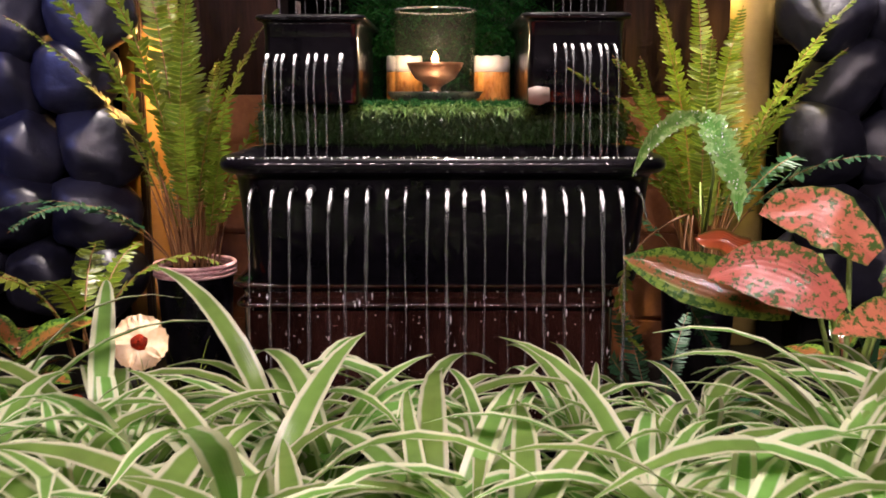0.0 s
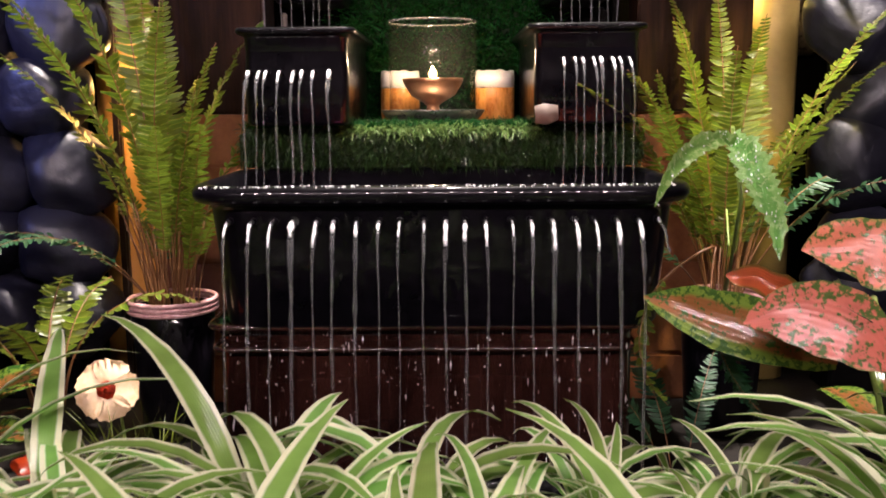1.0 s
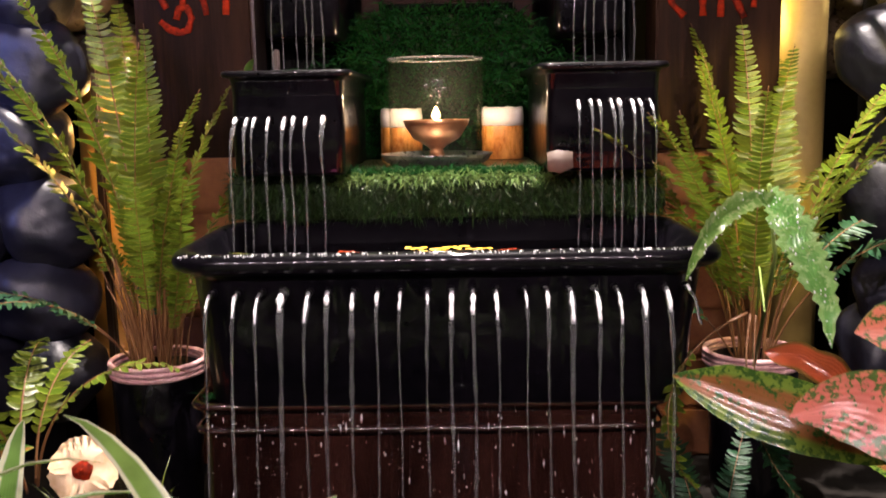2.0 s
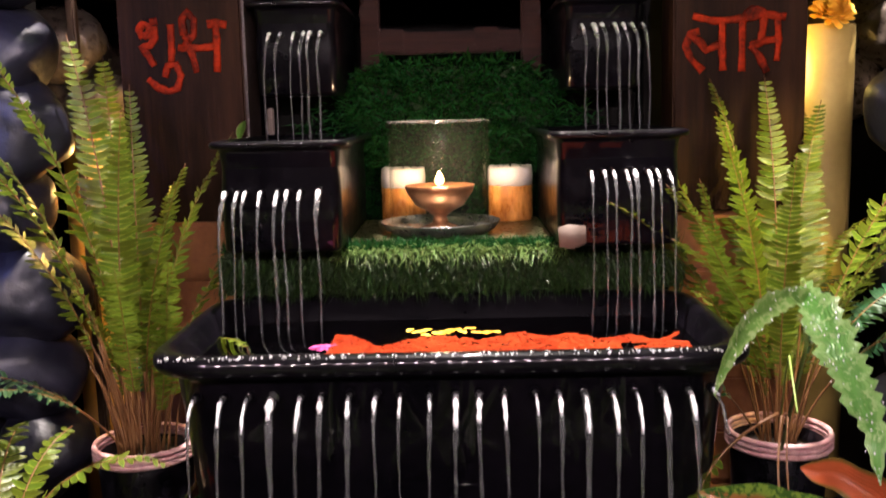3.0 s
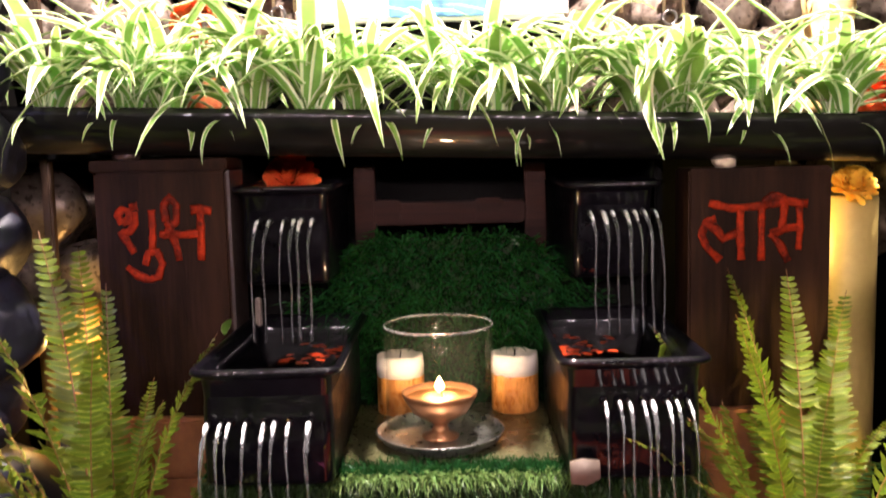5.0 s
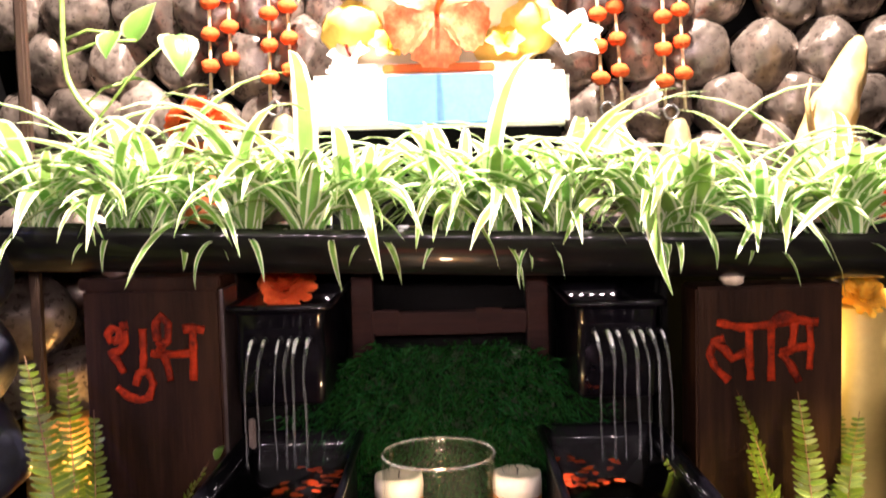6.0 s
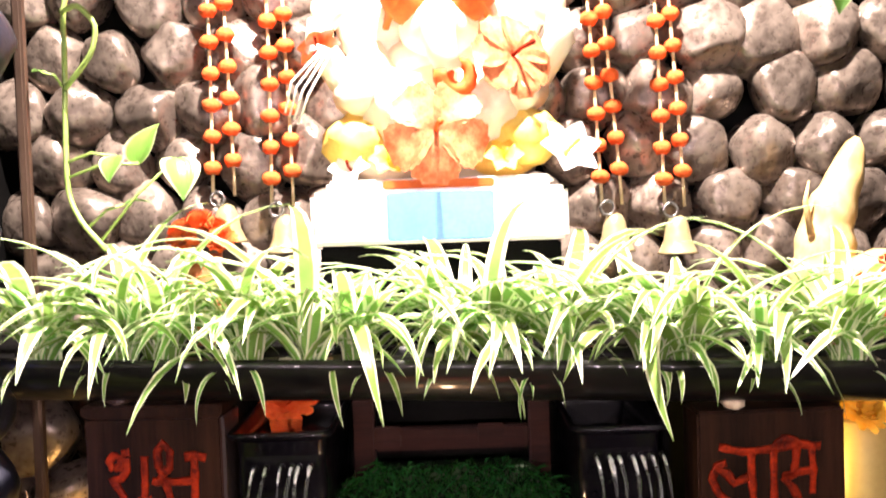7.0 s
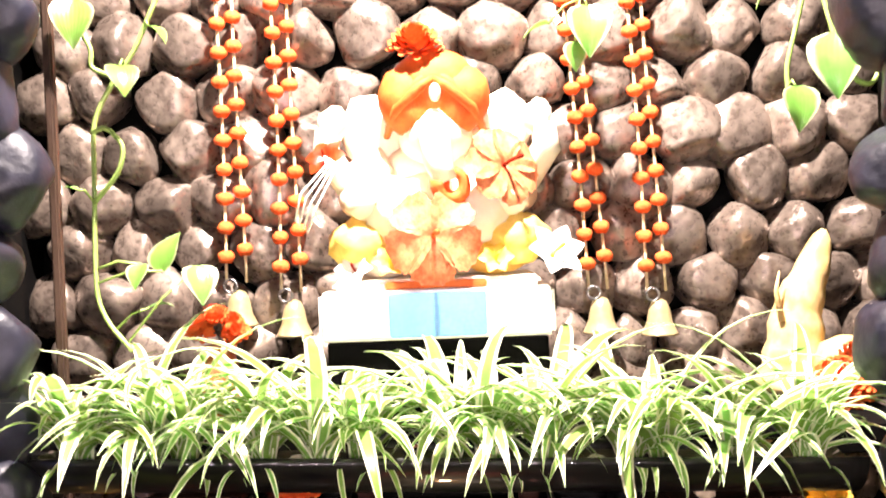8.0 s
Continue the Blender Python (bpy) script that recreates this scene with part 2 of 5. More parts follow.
M_CONCH = plain("yellow_conch", (0.50, 0.33, 0.11), (0.68, 0.52, 0.26), 0.45, 18, relief=0.6, fine=70)
M_ORCHID = plain("cream_orchid_petal", (0.62, 0.42, 0.22), (0.74, 0.55, 0.36), 0.5, 60)
M_RUST = plain("brown_post_wood", (0.03, 0.016, 0.01), (0.08, 0.045, 0.028), 0.5, 9, stretch=(3, 3, 0.3))


# ---- shapes ----
def part(name, bm, material, parent=None, label="", smooth=True):
    """Links a bmesh as one mesh object, under a thing or a part."""
    me = bpy.data.meshes.new(name)
    bm.normal_update()
    bm.to_mesh(me)
    bm.free()
    return mesh_part(name, me, material, parent, label, smooth)


def mesh_part(name, me, material, parent=None, label="", smooth=True):
    if material and not me.materials:
        for m in material if isinstance(material, (list, tuple)) else (material,):
            me.materials.append(m)
    if smooth:
        me.shade_smooth()
    ob = new(name, me)
    if parent:
        ob.parent = parent
    if label:
        tagged(ob, label)
    return ob


def thing(name, where, label, category, group="", kind="", turn=0):
    ob = new(name)
    ob.empty_display_size = 0.02
    ob.matrix_world = pose(*where, 0, 0, turn)
    return tagged(ob, label, category, group, kind)


def sharp(bm, degrees=35):
    for e in bm.edges:
        if len(e.link_faces) == 2 and e.calc_face_angle(0) > radians(degrees):
            e.smooth = False


def box(bm, x0, x1, y0, y1, z0, z1, bevel=0.003, rough=0.0):
    res = bmesh.ops.create_cube(bm, size=1)
    for v in res["verts"]:
        v.co = Vector((x0 + (v.co.x + 0.5) * (x1 - x0), y0 + (v.co.y + 0.5) * (y1 - y0), z0 + (v.co.z + 0.5) * (z1 - z0)))
        v.co += Vector([random.uniform(-rough, rough) for _ in range(3)])
    if bevel:
        edges = list({e for v in res["verts"] for e in v.link_edges})
        bmesh.ops.bevel(bm, geom=edges, offset=bevel, segments=2, affect="EDGES", clamp_overlap=True)
    sharp(bm, 50)
    return bm


def rings(bm, loops, closed_start=True, closed_end=True):
    """Skins a run of loops that have the same number of points."""
    rows = [[bm.verts.new(p) for p in loop] for loop in loops]
    n = len(rows[0])
    for a, b in zip(rows, rows[1:]):
        for i in range(n):
            bm.faces.new((a[i], a[(i + 1) % n], b[(i + 1) % n], b[i]))
    if closed_start:
        bm.faces.new(rows[0][::-1])
    if closed_end:
        bm.faces.new(rows[-1])
    return bm


def rounded(hw, hd, r, z, n=6):
    r = min(r, hw - 0.001, hd - 0.001)
    pts = []
    for cx, cy, a0 in ((hw - r, hd - r, 0), (-hw + r, hd - r, 90), (-hw + r, -hd + r, 180), (hw - r, -hd + r, 270)):
        for i in range(n + 1):
            a = radians(a0 + 90 * i / n)
            pts.append((cx + r * math.cos(a), cy + r * math.sin(a), z))
    return pts


def lathe(bm, profile, seg=32, cx=0.0, cy=0.0):
    loops = [[(cx + r * math.cos(2 * math.pi * i / seg), cy + r * math.sin(2 * math.pi * i / seg), z) for i in range(seg)] for r, z in profile]
    return rings(bm, loops)


def tube(bm, points, radii, seg=8, caps=True):
    pts = [Vector(p) for p in points]
    loops, side = [], None
    for i, p in enumerate(pts):
        way = (pts[min(i + 1, len(pts) - 1)] - pts[max(i - 1, 0)]).normalized()
        if side is None:
            side = way.orthogonal().normalized()
        side = (side - way * side.dot(way)).normalized()
        up = way.cross(side)
        r = radii[i] if isinstance(radii, (list, tuple)) else radii
        loops.append([p + r * (side * math.cos(2 * math.pi * k / seg) + up * math.sin(2 * math.pi * k / seg)) for k in range(seg)])
    return rings(bm, loops, caps, caps)


def blob(bm, where, size, subdiv=3, wobble=0.0, turn=(0, 0, 0), slot=0, seed=0.0):
    before = len(bm.faces)
    res = bmesh.ops.create_icosphere(bm, subdivisions=subdiv, radius=1)
    m = pose(*where, *turn) @ Matrix.Diagonal((*size, 1))
    for v in res["verts"]:
        k = 1 + wobble * noise.noise(v.co * 2.1 + Vector((seed, seed * 1.7, 0)))
        v.co = m @ (v.co * k)
    bm.faces.ensure_lookup_table()
    for f in bm.faces[before:]:
        f.material_index = slot
    return bm


def strip(bm, spine, widths, fold=0.25, normal_hint=None, cols=4, uv=None):
    """A leaf blade along a spine: cols faces across, folded along the middle, with its own U across and V along."""
    uv = uv or bm.loops.layers.uv.verify()
    pts = [Vector(p) for p in spine]
    rows = []
    for i, p in enumerate(pts):
        way = (pts[min(i + 1, len(pts) - 1)] - pts[max(i - 1, 0)]).normalized()
        hint = normal_hint or Vector((0, 1, 0))
        side = (hint - way * hint.dot(way)).normalized()
        up = side.cross(way)
        if up.z < 0:
            up = -up
        row = []
        for k in range(cols + 1):
            u = 2 * k / cols - 1
            row.append(bm.verts.new(p + side * u * widths[i] / 2 + up * abs(u) * widths[i] / 2 * fold))
        rows.append(row)
    for i in range(len(rows) - 1):
        for k in range(cols):
            f = bm.faces.new((rows[i][k], rows[i][k + 1], rows[i + 1][k + 1], rows[i + 1][k]))
            for loop, (uu, vv) in zip(f.loops, ((k, i), (k + 1, i), (k + 1, i + 1), (k, i + 1))):
                loop[uv].uv = (uu / cols, vv / (len(rows) - 1))
    return bm


def arch(length, start, end, n=9, curl=1.0, sway=0.0):
    """A spine that leaves the origin at start degrees of rise along +x and bends to end degrees."""
    p, pts = Vector((0, 0, 0)), [Vector((0, 0, 0))]
    for i in range(n - 1):
        s = ((i + 0.5) / (n - 1)) ** curl
        a = radians(start + (end - start) * s)
        p = p + Vector((math.cos(a), sway * s, math.sin(a))) * length / (n - 1)
        pts.append(p.copy())
    return pts


# ---- setting ----
def structure(name, bm, material, label, category):
    return tagged(part(name, bm, material), label, category, "", "structure")


structure("floor", box(bmesh.new(), -2.4, 2.4, -2.2, 2.4, -0.1, 0.0, 0), M_FLOOR, "dark floor under the fountain display", "floor")
structure("ceiling", box(bmesh.new(), -2.4, 2.4, -2.2, 2.4, 2.8, 2.9, 0), M_ROOM, "plain painted ceiling over the display", "ceiling")
structure("canopy_board", box(bmesh.new(), -1.25, 1.3, 1.86, 2.06, 1.80, 1.84, 0.003), M_BOARD, "black overhead board from which garlands and vines hang", "board")
structure("wall_south", box(bmesh.new(), -2.4, 2.4, -2.3, -2.2, 0, 2.8, 0), M_ROOM, "plain painted wall facing the display", "wall")
structure("wall_west", box(bmesh.new(), -2.5, -2.4, -2.2, 2.4, 0, 2.8, 0), M_ROOM, "plain painted side wall of the room", "wall")
structure("wall_east", box(bmesh.new(), 2.4, 2.5, -2.2, 2.4, 0, 2.8, 0), M_ROOM, "plain painted side wall of the room", "wall")
wall_north = structure("wall_north", box(bmesh.new(), -2.4, 2.4, 2.06, 2.3, 0, 2.8, 0), M_BOARD, "black backing wall covered with rounded wrapped stones", "wall")
pier_left = structure("wall_pier_left", box(bmesh.new(), -1.25, -0.56, 1.52, 1.60, 0, 2.3, 0.004), M_BOARD, "black side panel covered with dark wrapped stones", "wall")
pier_right = structure("wall_pier_right", box(bmesh.new(), 0.60, 1.3, 1.52, 1.60, 0, 2.3, 0.004), M_BOARD, "black side panel covered with dark wrapped stones", "wall")

# unseen string of small bulbs added across the room as front light
leds = thing("added_led_string", (0, 0.05, 0.98), "added unseen string of small warm-white bulbs on a rail", "lamp")
part("rail", box(bmesh.new(), -0.72, 0.72, -0.01, 0.01, 0.036, 0.054, 0.003), M_BOARD, leds)
part("wire", box(bmesh.new(), -0.002, 0.002, -0.002, 0.002, 0.054, 1.82, 0), M_BOARD, leds)
bm = bmesh.new()
blob(bm, (0, 0, 0), (0.008, 0.008, 0.028), 1)
led_mesh = bpy.data.meshes.new("bulb")
bm.to_mesh(led_mesh)
bm.free()
led_mesh.materials.append(M_LED)
for k in range(34):
    b = new("bulb", led_mesh)
    b.parent = leds
    b.location = (-0.68 + 0.0412 * k, 0, 0)

# black boards added to block the niche bulbs and keep the middle dark
structure("light_block_back", box(bmesh.new(), -0.48, 0.48, 1.775, 1.79, 0.0, 0.75, 0.002), M_BOARD, "added black panel keeping bulb light off the stones behind the pots", "panel")
structure("light_block_left", box(bmesh.new(), -0.272, -0.262, 1.58, 1.772, 0.4, 0.75, 0.002), M_BOARD, "added black panel blocking bulb light between box and upper pot", "panel")
structure("light_block_right", box(bmesh.new(), 0.262, 0.272, 1.58, 1.772, 0.4, 0.75, 0.002), M_BOARD, "added black panel blocking bulb light between box and upper pot", "panel")

# black core that carries the tiers
bm = bmesh.new()
box(bm, -0.255, 0.255, 1.372, 1.80, 0.0, 0.372, 0.006)
tagged(part("fountain_plinth", bm, M_BOARD), "black plinth carrying the upper fountain tiers", "plinth")


# ---- fountain pots ----
def pot_mesh(top, bottom, hw, hd, taper, rim, r, wall=0.006, bead=0.005):
    """An open oblong pot with a rolled rim; local origin at its base centre."""
    h = top - bottom
    prof = [(0, -taper), (0.004, -taper + 0.003), (h * 0.5, -taper * 0.6), (h - rim - 0.004, -0.008), (h - 2 * bead, -0.004)]
    prof += [(h - bead + bead * math.sin(radians(a)), bead * math.cos(radians(a))) for a in range(-75, 106, 20)]
    prof += [(h - 0.004, -wall)]
    prof += [(h * 0.5, -taper * 0.55 - wall), (0.012, -taper - wall)]
    bm = bmesh.new()
    rings(bm, [rounded(hw + o, hd + o, r + o * 0.5, z, 7) for z, o in prof])
    sharp(bm, 60)
    return bm


def spouts(parent, xs, y, z, seed):
    """Short holes' lips along a pot's front."""
    for x in xs:
        bm = bmesh.new()
        tube(bm, [(x, y + 0.004, z), (x, y - 0.003, z), (x, y - 0.004, z)], [0.0042, 0.0042, 0.003], 8)
        part("spout", bm, M_BLACK, parent)


def stream(x, y, z, throw, drop, width, seed, group, drift=0.0, foam=1.0):
    """A thin jet that leaves a hole, bends over and falls, with a foamy bend."""
    rnd = random.Random(seed)
    pts, radii = [], []
    n = 40
    width *= rnd.uniform(0.72, 1.2)
    thin, quick, wave = rnd.uniform(0.66, 0.92), rnd.uniform(1.5, 3.4), rnd.uniform(0, 6)
    beads = [rnd.randint(5, n - 2) for _ in range(5)]
    for i in range(n):
        s = i / (n - 1)
        d = drop * s ** 1.5
        out = throw * (1 - math.exp(-d / 0.012)) if d > 0 else 0
        pts.append((drift * s + 0.0007 * math.sin(9 * s + wave) + rnd.uniform(-0.0003, 0.0003), -out - 0.002 * min(1, s * 20), -d + 0.0015 * math.exp(-((s - 0.05) / 0.05) ** 2)))
        radii.append(width * (1.3 - thin * min(1, s * quick)) * (0.8 + 0.45 * rnd.random()) * (1.35 if i in beads else 1))
    ob = thing("water_stream", (x, y, z), "thin clear water jet falling from a hole in the pot", "water", group)
    bm = bmesh.new()
    tube(bm, pts, radii, 7)
    part("jet", bm, M_WATER, ob)
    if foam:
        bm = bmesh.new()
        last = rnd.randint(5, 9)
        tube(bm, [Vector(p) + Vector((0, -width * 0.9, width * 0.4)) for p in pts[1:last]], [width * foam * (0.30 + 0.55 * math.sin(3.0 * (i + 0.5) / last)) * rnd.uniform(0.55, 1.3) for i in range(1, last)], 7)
        part("foam", bm, M_FOAMGLINT, ob, "white broken water at the bend")
    return ob


basin = thing("fountain_basin", (0.0, 1.21, 0.215), "wide black plastic fountain basin with a wet rolled rim", "fountain")
part("basin_body", pot_mesh(0.372, 0.215, 0.258, 0.132, 0.022, 0.024, 0.05, 0.010, 0.0105), M_BLACK, basin)
spout_x = [-0.221, -0.1965, -0.1745, -0.1525, -0.1295, -0.111, -0.087, -0.0635, -0.043, -0.018, 0.0045, 0.025, 0.047, 0.0735, 0.093, 0.115, 0.139, 0.159, 0.182, 0.205, 0.226]
spouts(basin, spout_x, 1.082 - 1.21, 0.334 - 0.215, 3)
bm = bmesh.new()
rings(bm, [rounded(0.246, 0.12, 0.07, z) for z in (0.13, 0.131)])
tagged(part("basin_water", bm, M_POOL), "still dark water filling the fountain basin", "water").location = (0, 1.21, 0.213)

tank = thing("lower_tank", (-0.018, 1.235, 0.0), "dark brown lower fountain tank with a glossy wet front", "fountain")
part("tank_body", pot_mesh(0.219, 0.0, 0.236, 0.132, 0.012, 0.012, 0.02, 0.008, 0.004), M_TANK, tank)
bm = bmesh.new()
rings(bm, [rounded(0.224, 0.12, 0.02, z) for z in (0.19, 0.192)])
tagged(part("tank_water", bm, M_POOL), "dark water in the lower fountain tank", "water").location = (-0.018, 1.235, 0)
bm = bmesh.new()
rings(bm, [rounded(0.2335 + o, 0.1295 + o, 0.02, 0.186 + z, 7) for z, o in ((0, 0), (0.001, 0.003), (0.005, 0.003), (0.006, 0))], False, False)
part("lip", bm, M_TANK, tank, "raised wet lip")
tray = thing("catch_tray", (0.0, 1.02, 0.0), "shallow black tray catching the falling water", "tray")
part("tray_body", pot_mesh(0.045, 0.0, 0.30, 0.075, 0.004, 0.01, 0.02), M_BLACK, tray)

for i, x in enumerate(spout_x):
    stream(x, 1.078, 0.334, 0.026 + 0.006 * ((i * 7) % 5) / 5, 0.30 if i < 20 else 0.03, 0.0022 if i != 3 else 0.0032, 100 + i, "jets of the basin", (x - 0.0) * 0.03, 1.15)


def tier_pot(name, x, y0, y1, z0, z1, hw, label, xs, spout_z, seed, throw, drop, group):
    ob = thing(name, (x, (y0 + y1) / 2, z0), label, "planter")
    hd = (y1 - y0) / 2
    part("pot_body", pot_mesh(z1, z0, hw - 0.005, hd - 0.005, 0.01, 0.014, 0.014, 0.005, 0.004), M_BLACK, ob)
    front = y0 + 0.012 - (y0 + y1) / 2
    spouts(ob, [q - x for q in xs], front, spout_z - z0, seed)
    bm = bmesh.new()
    rings(bm, [rounded(hw - 0.016, hd - 0.016, 0.01, z) for z in (0, 0.001)])
    w = tagged(part("pot_water", bm, M_POOL), "dark water in the black pot", "water")
    w.location = (x, (y0 + y1) / 2, z1 - 0.024)
    for i, q in enumerate(xs):
        stream(q, y0 + 0.008, spout_z, throw, drop, 0.0024, seed * 31 + i, group, (q - x) * 0.06, 1.1)
    return ob


tier_pot("tier_pot", -0.181, 1.287, 1.59, 0.428, 0.549, 0.0765, "black oblong pot pouring water into the basin",
         [-0.239, -0.225, -0.2165, -0.2005, -0.183, -0.173, -0.158, -0.139], 0.494, 11, 0.03, 0.15, "jets of the middle pots")
tier_pot("tier_pot", 0.182, 1.287, 1.58, 0.428, 0.552, 0.0765, "black oblong pot pouring water into the basin",
         [0.151, 0.165, 0.1745, 0.189, 0.1965, 0.211, 0.220, 0.233], 0.508, 12, 0.034, 0.165, "jets of the middle pots")
tier_pot("tier_pot", -0.192, 1.49, 1.74, 0.60, 0.718, 0.0625, "small black upper pot pouring into the pot below",
         [-0.222, -0.209, -0.191, -0.1795, -0.171, -0.1585], 0.676, 13, 0.045, 0.135, "jets of the upper pots")
tier_pot("tier_pot", 0.196, 1.49, 1.74, 0.60, 0.714, 0.058, "small black upper pot pouring into the pot below",
         [0.169, 0.183, 0.194, 0.2085, 0.220, 0.231, 0.243], 0.677, 14, 0.045, 0.135, "jets of the upper pots")
for sx in (-1, 1):
    tagged(part("pot_stand", box(bmesh.new(), sx * 0.195 - 0.062, sx * 0.195 + 0.062, 1.60, 1.76, 0.428, 0.599, 0.004), M_BOARD), "black block under the small upper pot", "stand")
bm = bmesh.new()
rings(bm, [[(0.130 + x * k, 1.2885 - y, 0.4275 + z) for x, z in ((-0.013, 0.002), (0.002, 0.0), (0.016, 0.006), (0.015, 0.024), (-0.002, 0.026), (-0.014, 0.023))] for k, y in ((0.96, 0.0), (1.0, 0.001), (1.0, 0.004), (0.95, 0.005))])
sharp(bm, 40)
tagged(part("cream_chip", bm, M_CREAM), "broken cream tile chip leaning on the black pot", "tile chip")


# ---- turf ----
def turf(name, count, place, label, length, material, seed, width=0.0016, parent=None):
    """Many small blades scattered by place(rnd) -> (point, direction)."""
    rnd = random.Random(seed)
    verts, faces, uvs = [], [], []
    for _ in range(count):
        p, d = place(rnd)
        p, d = Vector(p), Vector(d).normalized()
        ln, w = length * rnd.uniform(0.5, 1.2), width * rnd.uniform(0.6, 1.3)
        side = d.cross(Vector((rnd.uniform(-1, 1), rnd.uniform(-1, 1), rnd.uniform(-1, 1)))).normalized() * w / 2
        bend = Vector((rnd.uniform(-0.4, 0.4), rnd.uniform(-0.4, 0.1), -rnd.uniform(0.1, 0.7))) * ln * 0.5
        b = len(verts)
        mid, tip = p + d * ln * 0.55, p + d * ln + bend
        verts += [p - side, p + side, mid + side * 0.8, mid - side * 0.8, tip]
        faces += [(b, b + 1, b + 2, b + 3), (b + 3, b + 2, b + 4)]
        uvs += [(0.3, 0), (0.7, 0), (0.7, 0.5), (0.3, 0.5), (0.3, 0.5), (0.7, 0.5), (0.5, 1)]
    me = bpy.data.meshes.new(name)
    me.from_pydata(verts, [], faces)
    layer = me.uv_layers.new(name="UVMap")
    layer.data.foreach_set("uv", [c for q in uvs for c in q])
    ob = mesh_part(name, me, material, parent, "", False)
    return tagged(ob, label, "" if parent else "artificial grass", "", "stuff")


turf_shelf = tagged(part("turf_shelf", box(bmesh.new(), -0.265, 0.265, 1.335, 1.60, 0.3725, 0.424, 0.008), M_TURFBASE), "shelf wrapped in dark artificial turf above the basin", "shelf")


def shelf_top(r):
    q = r.uniform(-0.26, 0.26)
    return (q, 1.335 + r.random() ** 1.4 * (0.03 if abs(q) < 0.115 else 0.26), 0.423), (r.uniform(-0.6, 0.6), r.uniform(-0.8, 0.2), r.uniform(0.4, 1.0))


def shelf_edge(r):
    return (r.uniform(-0.13, 0.13), 1.332 + r.uniform(-0.002, 0.012), 0.421 + r.uniform(-0.006, 0.003)), (r.uniform(-0.7, 0.7), -1, r.uniform(-0.5, 0.9))


def shelf_front(r):
    return (r.uniform(-0.262, 0.262), 1.334, r.uniform(0.376, 0.424)), (r.uniform(-0.6, 0.6), -0.8, r.uniform(-0.9, 0.1))


shelf_mat = tagged(part("shelf_mat", box(bmesh.new(), -0.118, 0.118, 1.357, 1.575, 0.4245, 0.4302, 0.002), M_MAT), "flat wet grey-green mat on the turf shelf", "mat")
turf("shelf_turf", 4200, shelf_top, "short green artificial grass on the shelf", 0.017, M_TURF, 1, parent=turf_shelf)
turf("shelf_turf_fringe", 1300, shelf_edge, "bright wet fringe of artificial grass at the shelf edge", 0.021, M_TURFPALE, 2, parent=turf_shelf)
turf("shelf_turf_front", 3600, shelf_front, "artificial grass coloured dark as in shade, hanging down the shelf front", 0.018, M_TURFSHADE, 3, parent=turf_shelf)


def mound_half(z):
    return 0.205 if z < 0.545 else 0.205 - (0.205 - 0.095) * (min(1, (z - 0.545) / 0.1)) ** 1.2


def mound_y(x, z):
    return 1.582 + max(0, z - 0.54) * 0.22 + 0.02 * (abs(x) / 0.18) ** 2


bm = bmesh.new()
loops = []
for k in range(12):
    z = 0.426 + (0.636 - 0.426) * k / 11
    w = mound_half(z) - 0.006
    loops.append([(w * (i / 8 - 1), mound_y(w * (i / 8 - 1), z) + 0.006, z) for i in range(17)] + [(w, 1.66, z), (-w, 1.66, z)])
rings(bm, loops)
turf_mound = tagged(part("turf_mound", bm, M_TURFBASE), "mound draped in dark green artificial turf", "mound")


def mound_place(r):
    while True:
        x, z = r.uniform(-0.21, 0.21), r.uniform(0.428, 0.645)
        if abs(x) < mound_half(z):
            break
    return (x, mound_y(x, z) + 0.004, z), (r.uniform(-0.7, 0.7) + x * 2, -0.9, r.uniform(-0.3, 0.9))


turf("mound_turf", 8500, mound_place, "long dark green artificial grass on the mound", 0.036, M_TURF, 4, 0.0030, turf_mound)


def tank_wisps(r):
    return (r.uniform(-0.25, 0.22), 1.125 + r.uniform(0, 0.02), 0.216), (r.uniform(-1, 1), -0.5, r.uniform(0.1, 0.7))


turf("tank_wisps", 620, tank_wisps, "dark wisps of wet grass along the tank rim", 0.022, M_TURF, 5)

def droplets(name, count, place, label, size, material, seed, long=1.8):
    """Tiny beads on a surface: water on leaves, painted glints on tank and rim."""
    rnd = random.Random(seed)
    verts, faces = [], []
    for _ in range(count):
        c, r = Vector(place(rnd)), size * rnd.uniform(0.4, 1.3)
        tall = rnd.choice((1.1, 1.3, 1.6, long))
        b = len(verts)
        verts += [c + Vector(d) * r for d in ((1, 0, 0), (0, -1, 0), (-1, 0, 0), (0, 1, 0), (0, 0, tall), (0, 0, -tall))]
        for k in range(4):
            faces += [(b + k, b + (k + 1) % 4, b + 4), (b + (k + 1) % 4, b + k, b + 5)]
    me = bpy.data.meshes.new(name)
    me.from_pydata(verts, [], faces)
    return tagged(mesh_part(name, me, material), label, "droplets", "", "stuff")


# opaque white beads paint the sparkle of wet tank and rim
droplets("tank_glints", 320, lambda r: (r.uniform(-0.245, 0.21), 1.1035 - r.uniform(0, 0.002), 0.02 + 0.19 * r.random()), "white beads standing for glints on the wet tank front", 0.0007, M_FOAMGLINT, 31, 7.0)
droplets("rim_glints", 320, lambda r: (-0.245 + 0.0131 * r.randrange(38) + r.gauss(0, 0.0026), 1.0715 + r.choice((-0.0035, 0.001, 0.005)) + r.uniform(-0.001, 0.001), 0.3712 + r.uniform(-0.0008, 0.0005)), "white beads standing for glints along the wet basin rim", 0.0009, M_FOAMGLINT, 32)

